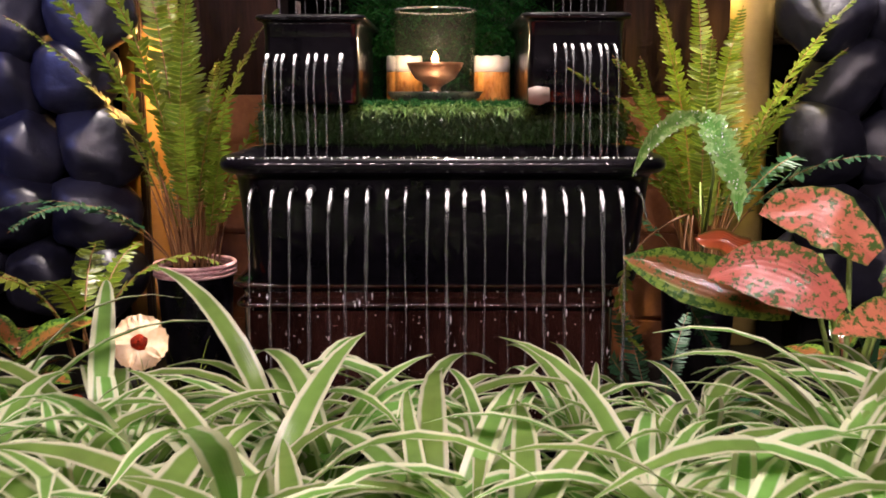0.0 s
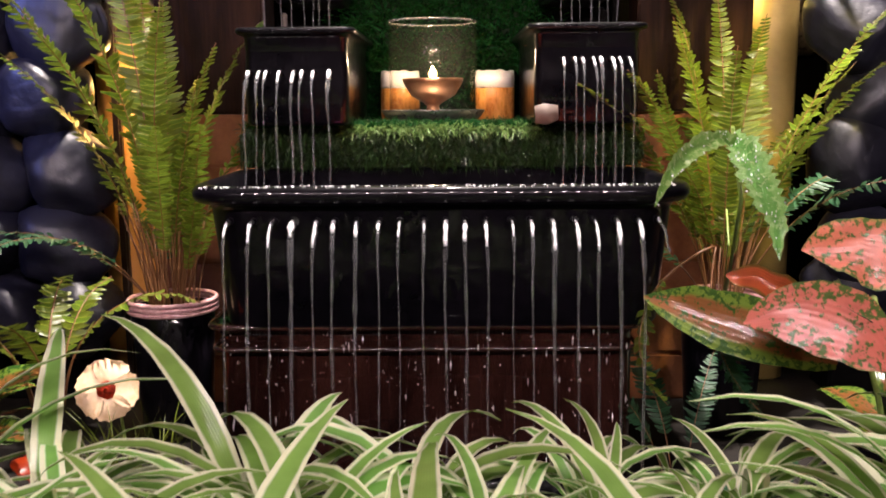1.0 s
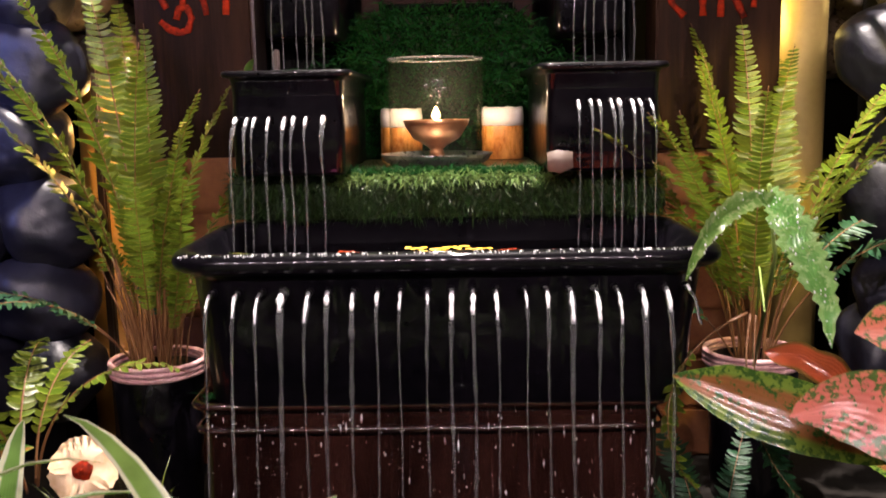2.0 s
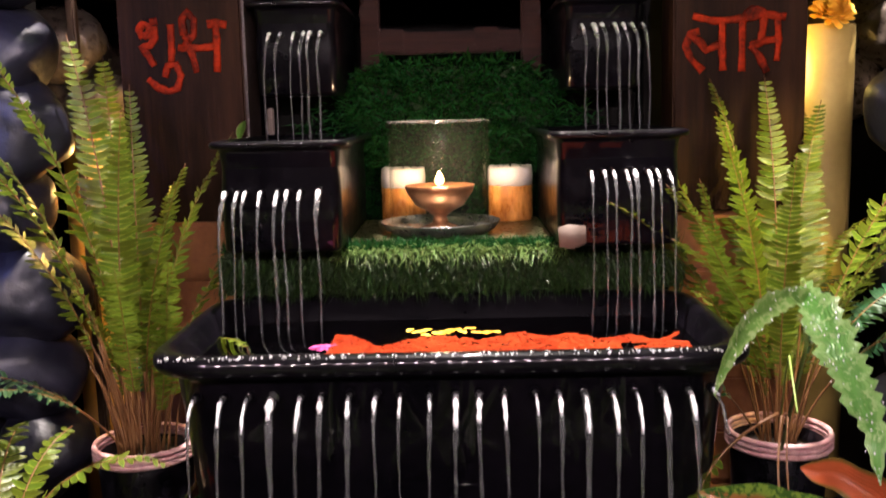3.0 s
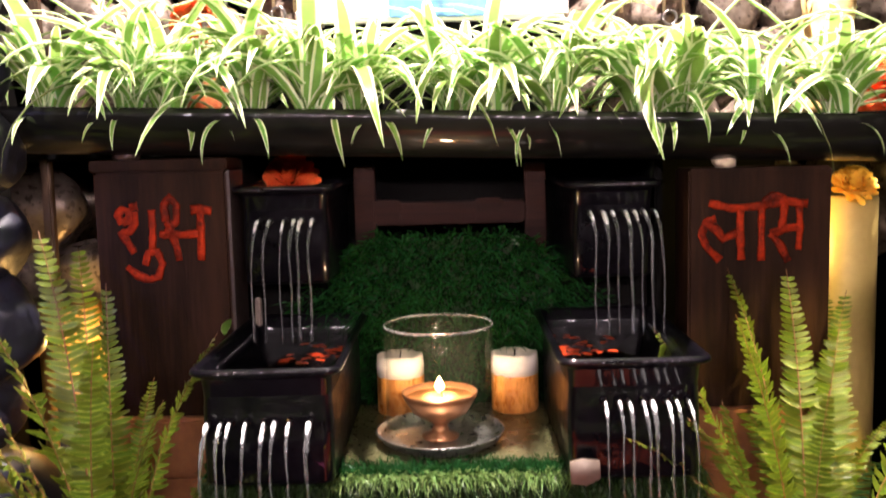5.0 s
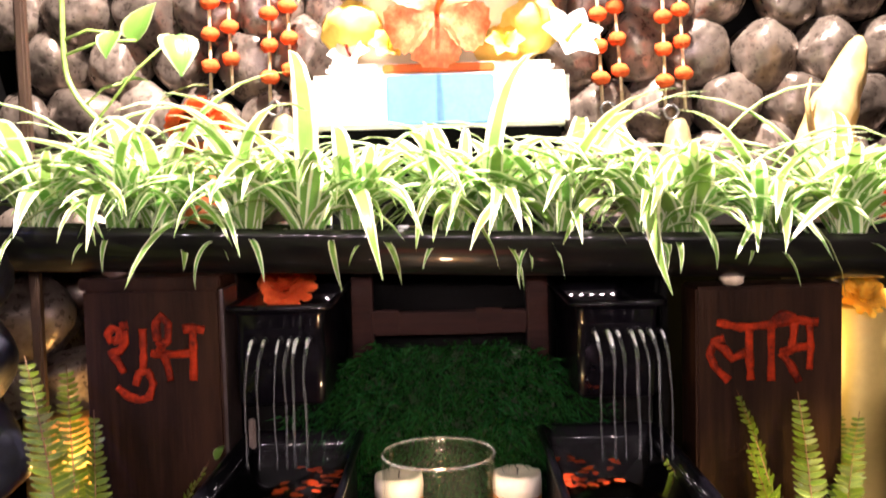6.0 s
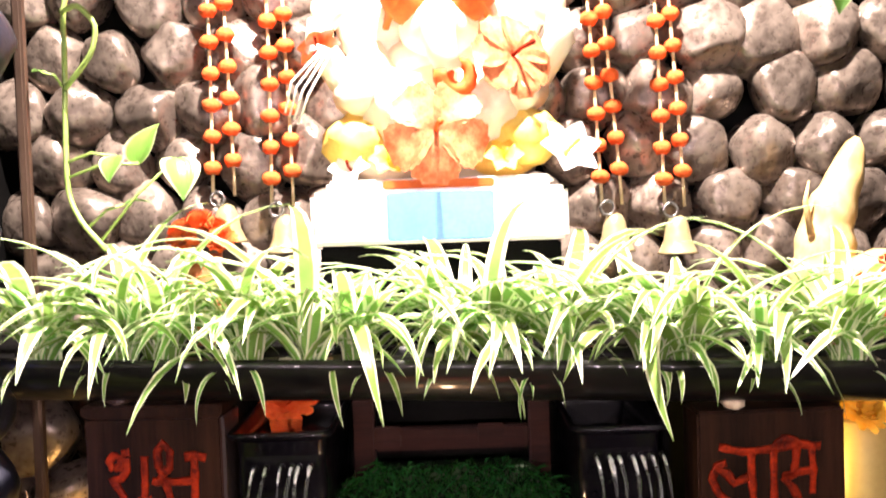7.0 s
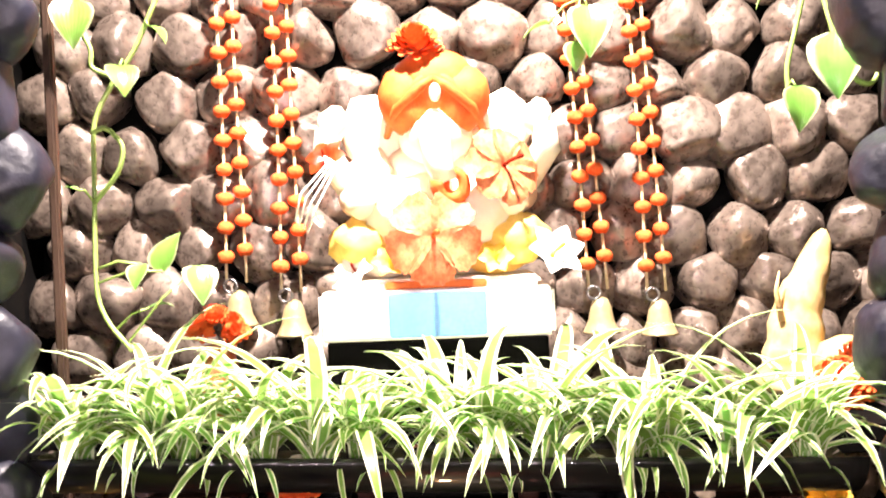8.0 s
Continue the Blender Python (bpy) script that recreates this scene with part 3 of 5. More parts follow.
# ---- lamp on the shelf ----
LX, LY = -0.012, 1.42
lamp_tray = thing("lamp_tray", (LX, LY, 0.430), "round tarnished steel tray on the turf shelf", "tray")
part("dish", lathe(bmesh.new(), [(0.0, 0.0), (0.055, 0.0), (0.066, 0.006), (0.0715, 0.014), (0.0725, 0.0155), (0.0705, 0.0155), (0.064, 0.008), (0.052, 0.004), (0.0, 0.004)][1:-1], 40), M_STEEL, lamp_tray)
glass = thing("hurricane_glass", (LX, LY, 0.4345), "clear glass cylinder shielding the oil lamp", "glass")
bm = bmesh.new()
rings(bm, [[(r * math.cos(2 * math.pi * i / 56), r * math.sin(2 * math.pi * i / 56), z) for i in range(56)] for r, z in ((0.0590, 0.0), (0.0605, 0.002), (0.0605, 0.128), (0.0600, 0.1292), (0.0592, 0.128), (0.0590, 0.0))], False, False)
bmesh.ops.remove_doubles(bm, verts=bm.verts, dist=0.0001)
sharp(bm, 30)
cylinder = part("cylinder", bm, M_GLASS, glass)
bm = bmesh.new()
tube(bm, [(0.0599 * math.cos(2 * math.pi * i / 48), 0.0599 * math.sin(2 * math.pi * i / 48), 0.1295) for i in range(49)], 0.0014, 8, False)
part("rim", bm, M_RIMGLASS, cylinder, "polished glass rim")
diya = thing("oil_lamp", (LX, LY, 0.4348), "brass footed oil lamp bowl burning with one flame", "lamp")
bowl = part("bowl", lathe(bmesh.new(), [(0.02, 0.0), (0.021, 0.003), (0.010, 0.008), (0.008, 0.016), (0.014, 0.021), (0.030, 0.030), (0.040, 0.046), (0.0425, 0.053), (0.041, 0.0535), (0.037, 0.046), (0.028, 0.034), (0.010, 0.030)], 36), M_BRASS, diya)
part("oil", lathe(bmesh.new(), [(0.0385, 0.0475), (0.001, 0.0478)], 30), M_OIL, bowl, "warm glowing oil")
bm = bmesh.new()
tube(bm, [(0.006, -0.012, 0.046), (0.002, -0.004, 0.052), (0.0, 0.0, 0.060)], [0.0014, 0.0014, 0.0010], 6)
wick = part("wick", bm, M_ROPE, diya)
bm = bmesh.new()
lathe(bm, [(0.0005, 0.052), (0.0045, 0.055), (0.0058, 0.059), (0.0044, 0.063), (0.002, 0.067), (0.0003, 0.070)], 12)
part("flame", bm, M_FLAME, wick, "small yellow flame")
for x, y, h in ((0.080, 1.545, 0.072), (-0.063, 1.545, 0.072)):
    c = thing("pillar_candle", (x, y, 0.430), "amber pillar candle with a white wax top", "candle", "pillar candles")
    part("candle_body", lathe(bmesh.new(), [(0.028, 0.0), (0.0295, 0.002), (0.0295, h - 0.027), (0.0293, h - 0.0255)], 28), M_WAX, c)
    bm = lathe(bmesh.new(), [(0.0293, h - 0.0255), (0.0298, h - 0.012), (0.0285, h - 0.001), (0.024, h), (0.012, h - 0.004), (0.002, h - 0.005)], 28)
    for v in bm.verts:
        v.co.z += 0.003 * noise.noise(v.co * 90)
    top = part("wax_top", bm, M_WAXTOP, c, "melted white wax top")
    bm = bmesh.new()
    tube(bm, [(0, 0, h - 0.006), (0.0005, 0, h + 0.001), (0.0015, 0, h + 0.005)], 0.0008, 5)
    part("wick", bm, M_BOARD, top)


# ---- stool and boxes ----
stool = thing("wooden_stool", (0, 1.64, 0.0), "brown wooden stool frame behind the turf mound", "stool")
for x in (-0.1085, 0.116):
    part("leg", box(bmesh.new(), x - 0.0135, x + 0.0135, -0.012, 0.012, 0.43, 0.735, 0.002), M_STOOL, stool)
part("crossbar", box(bmesh.new(), -0.095, 0.1025, -0.006, 0.010, 0.656, 0.686, 0.002), M_STOOL, stool)
for x in (-0.078, 0.054):
    part("block", box(bmesh.new(), x - 0.017, x + 0.017, -0.011, -0.0065, 0.660, 0.690, 0.0015), M_STOOL, stool)


def brush(bm, pts, w, y=0.0):
    """A painted stroke on a board's face: a raised ribbon of uneven width."""
    fine = []
    for a, b in zip(pts, pts[1:]):
        fine += [(a[0] + (b[0] - a[0]) * k / 3, a[1] + (b[1] - a[1]) * k / 3) for k in range(3)]
    fine.append(pts[-1])
    loops = []
    for i, p in enumerate(fine):
        q, o = fine[min(i + 1, len(fine) - 1)], fine[max(i - 1, 0)]
        d = Vector((q[0] - o[0], q[1] - o[1]))
        d = d.normalized() if d.length else Vector((1, 0))
        nrm = Vector((-d.y, d.x)) * w * (0.8 + 0.4 * random.random()) / 2
        loops.append([(p[0] + nrm.x, y, p[1] + nrm.y), (p[0] + nrm.x * 0.7, y - 0.0012, p[1] + nrm.y * 0.7), (p[0] - nrm.x * 0.7, y - 0.0012, p[1] - nrm.y * 0.7), (p[0] - nrm.x, y, p[1] - nrm.y)])
    return rings(bm, loops)


def sign_box(x0, x1, y, z0, z1, strokes, bend):
    w, h = x1 - x0, z1 - z0
    ob = thing("painted_board_box", ((x0 + x1) / 2, y, z0), "dark brown wooden box with a red hand-painted word", "box", "painted boxes", "", bend)
    part("box_body", box(bmesh.new(), -w / 2, w / 2, 0, 0.06, 0, h, 0.003), M_WOOD, ob)
    for pts in strokes:
        part("painted_stroke", brush(bmesh.new(), [((u - 0.5) * w, h - v * w) for u, v in pts], 0.0095, -0.0002), M_RED, ob)


# shu-bha, u rightwards and v downwards over the box's width
SHUBH = [
    [(0.20, 0.36), (0.27, 0.37), (0.26, 0.29), (0.20, 0.27), (0.16, 0.32), (0.20, 0.38)], [(0.27, 0.26), (0.34, 0.25)],
    [(0.31, 0.29), (0.31, 0.38), (0.26, 0.44), (0.18, 0.45), (0.24, 0.52), (0.29, 0.60)],
    [(0.46, 0.28), (0.46, 0.45), (0.45, 0.57)],
    [(0.38, 0.69), (0.41, 0.60), (0.49, 0.59), (0.53, 0.68), (0.49, 0.78), (0.41, 0.80), (0.31, 0.77), (0.22, 0.70)],
    [(0.58, 0.37), (0.57, 0.25), (0.62, 0.19), (0.68, 0.25), (0.67, 0.37), (0.61, 0.40), (0.58, 0.37)],
    [(0.62, 0.40), (0.58, 0.47), (0.52, 0.46)], [(0.62, 0.44), (0.66, 0.56), (0.68, 0.66)],
    [(0.56, 0.46), (0.72, 0.47), (0.86, 0.46)], [(0.88, 0.29), (0.88, 0.47), (0.87, 0.66)], [(0.80, 0.29), (0.88, 0.28), (0.98, 0.30)],
]
LABH = [
    [(0.14, 0.24), (0.30, 0.28), (0.48, 0.27), (0.68, 0.24), (0.83, 0.26)], [(0.52, 0.25), (0.58, 0.20), (0.64, 0.21), (0.69, 0.25)],
    [(0.19, 0.35), (0.12, 0.37), (0.09, 0.46), (0.13, 0.55), (0.22, 0.64)], [(0.12, 0.38), (0.20, 0.43), (0.24, 0.49), (0.34, 0.45)],
    [(0.36, 0.28), (0.36, 0.45), (0.37, 0.64)], [(0.51, 0.27), (0.51, 0.45), (0.51, 0.65)],
    [(0.67, 0.25), (0.66, 0.36), (0.64, 0.45), (0.57, 0.47)], [(0.57, 0.46), (0.64, 0.54), (0.70, 0.66)],
    [(0.58, 0.46), (0.68, 0.43), (0.78, 0.42)], [(0.77, 0.27), (0.78, 0.42), (0.77, 0.58)],
]
sign_box(-0.420, -0.259, 1.505, 0.44, 0.738, [[(0.12 + 0.78 * (u - 0.1) / 0.9, v) for u, v in p] for p in SHUBH], -3)
lidded = bpy.data.objects["painted_board_box"]
part("lid", box(bmesh.new(), -0.083, 0.083, -0.004, 0.062, 0.2985, 0.312, 0.002), M_WOOD, lidded)
part("pale_edge", box(bmesh.new(), 0.0808, 0.0845, 0.0, 0.058, 0.004, 0.297, 0.001), M_STUB, lidded, "pale wooden edge strip")
sign_box(0.283, 0.452, 1.497, 0.44, 0.726, LABH, 2)
brick_mesh = bpy.data.meshes.new("brick")
bm = box(bmesh.new(), -0.085, 0.085, -0.05, 0.05, 0, 0.066, 0.004)
bm.to_mesh(brick_mesh)
bm.free()
brick_mesh.materials.append(M_BRICK)
for x in (-0.345, 0.362):
    pier = thing("brick_pier", (x, 1.55, 0), "pier of loose orange terracotta bricks under the box", "pier", "brick piers")
    for k in range(6):
        b = new("brick", brick_mesh)
        b.parent = pier
        b.matrix_basis = pose(random.uniform(-0.006, 0.006), random.uniform(-0.006, 0.006), 0.0 + k * 0.0733, 0, 0, random.uniform(-4, 4)) @ Matrix.Diagonal((1, 1, 1.108, 1))


def pebble(where, size, label, material=M_PEBBLE, seed=0, name="pebble"):
    bm = bmesh.new()
    blob(bm, (0, 0, size[2] * 0.8), size, 3, 0.25, (0, 0, seed * 40), 0, seed)
    ob = tagged(part(name, bm, material), label, name.replace("_", " "))
    ob.location = where
    return ob


pebble((0.330, 1.515, 0.726), (0.021, 0.014, 0.009), "pale tan pebble lying on the wooden box", M_PEBBLE, 2)
pebble((-0.385, 1.53, 0.7505), (0.028, 0.016, 0.008), "brown flat stone lying on the wooden box", M_RUST, 3)

# ---- side pillars ----
bm = lathe(bmesh.new(), [(0.04, 0.0), (0.04, 0.68), (0.039, 0.6815)], 40)
for v in bm.verts:
    v.co.x += 0.527
    v.co.y += 1.64
tagged(part("round_pillar", bm, M_PILLAR), "smooth cream-yellow round pillar beside the box", "pillar")
bm = lathe(bmesh.new(), [(0.047, 0.0), (0.047, 0.10), (0.042, 0.105), (0.042, 0.555), (0.040, 0.557)], 40)
for v in bm.verts:
    v.co.x += -0.522
    v.co.y += 1.66
tagged(part("round_pillar", bm, M_ORANGE), "smooth ochre round pillar on a base", "pillar")
tagged(part("corner_post", box(bmesh.new(), -0.523, -0.510, 1.60, 1.615, 0.0, 1.80, 0.003), M_RUST), "slim brown wooden corner post beside the stones", "post")


# ---- stones ----
def stone_mesh(seed):
    """A wrapped stone: a rounded many-sided lump with creases."""
    rnd = random.Random(seed)
    planes = []
    for _ in range(15):
        v = Vector((rnd.gauss(0, 1), rnd.gauss(0, 1), rnd.gauss(0, 1))).normalized()
        planes.append((v, rnd.uniform(0.80, 0.98)))
    planes.append((Vector((rnd.uniform(-0.2, 0.2), -1, rnd.uniform(-0.2, 0.2))).normalized(), 0.84))
    bm = bmesh.new()
    bmesh.ops.create_icosphere(bm, subdivisions=4, radius=1)
    for v in bm.verts:
        d = v.co.normalized()
        s = sum(math.exp(-15 * (h / max(d.dot(n), 0.05))) for n, h in planes if d.dot(n) > 0.05)
        r = -math.log(s + math.exp(-15 * 1.1)) / 15
        r += 0.045 * (abs(noise.noise(d * 3.4 + Vector((seed, 0, 0)))) - 0.3) + 0.022 * abs(noise.noise(d * 5 + Vector((seed, 2, 0)))) + 0.004 * noise.noise(d * 9 + Vector((0, seed, 0)))
        v.co = d * r
    me = bpy.data.meshes.new("stone")
    bm.to_mesh(me)
    bm.free()
    me.shade_smooth()
    return me


STONES = [stone_mesh(k) for k in range(9)]
DARKS = [m.copy() for m in STONES]
for m in STONES:
    m.materials.append(M_STONE)
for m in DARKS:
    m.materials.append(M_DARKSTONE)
rnd = random.Random(5)


def lay_stones(parent, meshes, x0, x1, z0, z1, y, step, depth, shift=0.5):
    row = 0
    z = z0
    way = 1 if x1 > x0 else -1
    while z < z1:
        x = x0 + way * (step * shift if row % 2 else 0)
        while (x1 - x) * way > 0:
            s = step * rnd.uniform(0.53, 0.60)
            ob = new("stone", rnd.choice(meshes))
            ob.parent = parent
            ob.matrix_basis = pose(x + rnd.uniform(-0.07, 0.07) * step, y + rnd.uniform(-depth, depth), z + rnd.uniform(-0.07, 0.07) * step, rnd.uniform(-25, 25), rnd.uniform(0, 360), rnd.uniform(-25, 25)) @ Matrix.Diagonal((s * rnd.uniform(0.92, 1.12), s, s * rnd.uniform(0.92, 1.08), 1))
            x += way * step * rnd.uniform(0.94, 1.1)
        z += step * 0.86
        row += 1


lay_stones(wall_north, STONES, -0.70, 0.82, 0.60, 1.78, 2.01, 0.106, 0.012)
column = structure("wall_return_left", box(bmesh.new(), -0.78, -0.735, 1.64, 2.06, 0, 1.75, 0.003), M_BOARD, "black return panel with stones beside the pillar", "wall")
lay_stones(column, STONES, -0.62, -0.48, 0.59, 0.76, 1.70, 0.10, 0.01)
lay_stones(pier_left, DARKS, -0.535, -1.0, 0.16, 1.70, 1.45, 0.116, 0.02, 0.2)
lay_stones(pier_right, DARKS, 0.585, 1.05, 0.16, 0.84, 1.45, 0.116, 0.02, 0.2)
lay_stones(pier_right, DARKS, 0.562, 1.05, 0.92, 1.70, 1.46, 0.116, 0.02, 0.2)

# ---- platform, trough ----
tagged(part("platform", box(bmesh.new(), -0.73, 0.66, 1.60, 2.05, 0.752, 0.79, 0.003), M_BOARD), "black platform board behind the planted trough", "platform")
tagged(part("idol_stand", box(bmesh.new(), -0.16, 0.155, 1.66, 1.90, 0.7905, 0.922, 0.003), M_BOARD), "low black stand under the idol base", "stand")

trough = thing("pipe_trough", (0.0, 1.512, 0.80), "black half-round pipe trough planted with spider plants", "planter")
trough.rotation_euler = (0, radians(1.9), 0)
bm = bmesh.new()
loops = []
for k in range(41):
    x = -0.52 + 1.035 * k / 40
    r = 0.054 + 0.0008 * noise.noise(Vector((x * 9, 0, 0)))
    outer = [(x, r * math.cos(a), r * math.sin(a)) for a in [math.pi + math.pi * i / 16 for i in range(17)]]
    inner = [(x, 0.93 * r * math.cos(a), 0.93 * r * math.sin(a)) for a in [2 * math.pi - math.pi * i / 16 for i in range(17)]]
    loops.append(outer + inner)
rings(bm, loops)
sharp(bm, 40)
part("pipe", bm, M_PIPE, trough)
bm = bmesh.new()
bmesh.ops.create_grid(bm, x_segments=60, y_segments=6, size=0.5)
for v in bm.verts:
    v.co = Vector((v.co.x * 1.03 - 0.002, v.co.y * 0.094, -0.012 + 0.006 * noise.noise(v.co * 25)))
tagged(part("soil", bm, M_SOIL, trough), "dark potting soil")
for i, (x, y) in enumerate(((-0.075, 1.475), (-0.18, 1.485), (0.06, 1.48), (0.19, 1.482))):
    pebble((x, y, 0.786 - x * 0.033), (0.013, 0.009, 0.007), "small white pebble on the trough soil", M_WAXTOP, i + 5)


# ---- spider plants ----
def spider_leaf(seed):
    rnd = random.Random(seed)
    ln = rnd.uniform(0.13, 0.22)
    n = 10
    spine = arch(ln, rnd.uniform(58, 84), rnd.uniform(-85, -15), n, rnd.uniform(0.75, 1.3), rnd.uniform(-0.3, 0.3))
    if seed % 2 and seed < 22:
        spine = arch(ln * 1.05, rnd.uniform(70, 86), rnd.uniform(-70, -5), n, rnd.uniform(1.0, 1.6), rnd.uniform(-0.25, 0.25))
    if seed > 21:
        spine = arch(ln, rnd.uniform(35, 60), rnd.uniform(-95, -80), n, rnd.uniform(0.5, 0.8), rnd.uniform(-0.2, 0.2))
    w = rnd.uniform(0.0115, 0.0165)
    widths = [w * (0.55 + 0.45 * min(1, 3 * i / n)) * max(0.03, 1 - (max(0, i / (n - 1) - 0.35) / 0.65) ** 1.9) for i in range(n)]
    bm = bmesh.new()
    strip(bm, spine, widths, 0.3)
    me = bpy.data.meshes.new("leaf")
    bm.to_mesh(me)
    bm.free()
    me.materials.append(M_SPIDER)
    me.shade_smooth()
    return me


LEAVES = [spider_leaf(k) for k in range(22)]
HANGING = [spider_leaf(k) for k in range(22, 30)]


def spider_plant(where, leaves, size, seed, group, label, lean=0.0, hanging=0, shapes=None, broad=1.0):
    rnd = random.Random(seed)
    ob = thing("spider_plant", where, label, "plant", group)
    for k in range(leaves):
        leaf = new("leaf", rnd.choice(shapes or LEAVES))
        leaf.parent = ob
        s = size * rnd.uniform(0.75, 1.2)
        leaf.matrix_basis = pose(rnd.uniform(-0.012, 0.012), rnd.uniform(-0.012, 0.012), 0, rnd.uniform(-12, 12) + lean, rnd.uniform(-14, 10), k * 137.5 + rnd.uniform(-30, 30)) @ Matrix.Diagonal((s, s * broad * rnd.uniform(0.85, 1.2), s, 1))
    for k in range(hanging):
        leaf = new("leaf", rnd.choice(HANGING))
        leaf.parent = ob
        s = size * rnd.uniform(0.24, 0.40)
        leaf.matrix_basis = pose(rnd.uniform(-0.03, 0.03), -0.015, 0, rnd.uniform(-15, 15), 0, -90 + rnd.uniform(-55, 55)) @ Matrix.Diagonal((s, s * 1.5, s, 1))
    return ob


for k in range(13):
    x = -0.455 + 0.0745 * k
    spider_plant((x + 0.018 * math.sin(2.3 * k), 1.50 + random.uniform(-0.02, 0.015), 0.784 - x * 0.033), 42, 1.13, 40 + k, "spider plants of the trough", "variegated spider plant arching over the pipe trough", 0, 1 + k % 2, LEAVES[1::2] * 2 + LEAVES[::2], 1.15)

front_box = thing("front_planter", (0.0, 0.63, 0.0), "long dark planter of spider plants before the fountain", "planter")
part("planter_body", pot_mesh(0.12, 0.0, 0.66, 0.23, 0.012, 0.014, 0.03), M_BLACK, front_box)
bm = bmesh.new()
rings(bm, [rounded(0.64, 0.21, 0.02, z) for z in (0.09, 0.095)])
part("soil", bm, M_SOIL, front_box)
for row, (y, n, off) in enumerate(((0.80, 9, 0.0), (0.71, 9, 0.06), (0.62, 8, 0.03), (0.53, 7, 0.08), (0.46, 6, 0.12))):
    for k in range(n):
        x = -0.56 + off + 0.135 * k + random.uniform(-0.02, 0.02)
        spider_plant((x, y + random.uniform(-0.02, 0.02), 0.112), 26, (1.02, 1.10, 1.13, 1.05, 0.90)[row] * (0.8 if row < 2 and 0.0 < x < 0.3 else 1), 70 + row * 20 + k, "spider plants before the fountain", "variegated spider plant in the front planter", 0, 0, LEAVES[::2] * 3 + LEAVES[1::2], 1.35)


# ---- ferns ----
def frond_mesh(seed, length, start, end, pinna, mats):
    """A frond: a thin stalk bare at its foot, then pairs of uneven leaflets that shorten to the tip."""
    rnd = random.Random(seed)
    n = 26
    spine = arch(length, start, end, n, 1.4, rnd.uniform(-0.3, 0.3))
    bm = bmesh.new()
    uv = bm.loops.layers.uv.verify()
    tube(bm, spine, [0.0014 * (1 - 0.75 * i / n) for i in range(n)], 5)
    for f in bm.faces:
        f.material_index = 1
    pairs = int(length / 0.0088)
    twist = rnd.uniform(-0.35, 0.35)
    for k in range(pairs):
        s = 0.31 + 0.68 * k / pairs
        q = s * (n - 1)
        i = min(int(q), n - 2)
        p = spine[i].lerp(spine[i + 1], q - i)
        way = (spine[i + 1] - spine[i]).normalized()
        size = pinna * min(1, 0.42 + (s - 0.31) * 2.4) * (1 - max(0, s - 0.45) / 0.58) ** 0.7
        up = way.cross(Vector((0, 1, 0))).normalized()
        for side in (-1, 1):
            if rnd.random() < 0.03:
                continue
            ln = size * rnd.uniform(0.88, 1.08) + 0.002
            lift = rnd.uniform(-0.34, 0.24) + twist * (s - 0.5) * side
            out = (Vector((0, side, 0)) + way * rnd.uniform(0.12, 0.30) + up * lift).normalized()
            pts = [p + out * ln * t + (way * 0.16 - up * rnd.uniform(-0.05, 0.2)) * ln * t * t for t in (0, 0.25, 0.65, 1.0)]
            w = 0.0066 * rnd.uniform(0.85, 1.1) * (0.55 + 0.45 * min(1, ln / pinna))
            strip(bm, pts, [w * 0.7, w, w * 0.85, w * 0.25], rnd.uniform(-0.1, 0.35), way, 2, uv)
    me = bpy.data.meshes.new("frond")
    bm.to_mesh(me)
    bm.free()
    for m in mats:
        me.materials.append(m)
    me.shade_smooth()
    return me


FRONDS = [frond_mesh(k, 0.38 + 0.03 * (k % 6), 88, 72 - 18 * (k % 6), 0.0245 + 0.002 * (k % 3), (M_FERN, M_FERNSTEM)) for k in range(12)]
DARKFRONDS = [frond_mesh(20 + k, 0.26 + 0.04 * k, 60, -5 - 15 * k, 0.027, (M_FERNDARK, M_FERNSTEM)) for k in range(4)]
SMALLFRONDS = [frond_mesh(40 + k, 0.14 + 0.02 * k, 75, 0 - 20 * k, 0.017, (M_FERN, M_FERNSTEM)) for k in range(3)]


def fern(where, fronds, label, group="", extra=0):
    """fronds: rows of mesh, heading in degrees, scale and tip-over."""
    ob = thing("fern", where, label, "fern", group)
    rnd = random.Random(len(fronds))
    fronds = list(fronds) + [(FRONDS[rnd.randrange(12)], rnd.uniform(0, 360), rnd.uniform(0.45, 0.85), rnd.uniform(-4, 14)) for _ in range(extra)]
    for k, (me, heading, s, tip) in enumerate(fronds):
        f = new("frond", me)
        f.parent = ob
        a = radians(heading)
        f.matrix_basis = pose(0.018 * math.cos(a), 0.018 * math.sin(a), 0, 0, tip, heading) @ pose(0, 0, 0, 0, 0, random.uniform(-50, 50)) @ Matrix.Diagonal((s, s, s, 1))
    return ob


def bare_stalks(parent, count, seed):
    """Wiry brown stalks standing close together at a fern's foot."""
    r = random.Random(seed)
    for k in range(count):
        a, d = r.uniform(0, 360), 0.034 * r.random() ** 0.5
        bm = bmesh.new()
        tube(bm, arch(r.uniform(0.09, 0.17), 86, r.uniform(62, 84), 6, 1.0, r.uniform(-0.15, 0.15)), [0.0014, 0.0013, 0.0012, 0.0011, 0.0009, 0.0005], 5)
        part("stalk", bm, M_FERNSTEM, parent).matrix_basis = pose(d * math.cos(radians(a)), d * math.sin(radians(a)), 0, 0, 0, a)


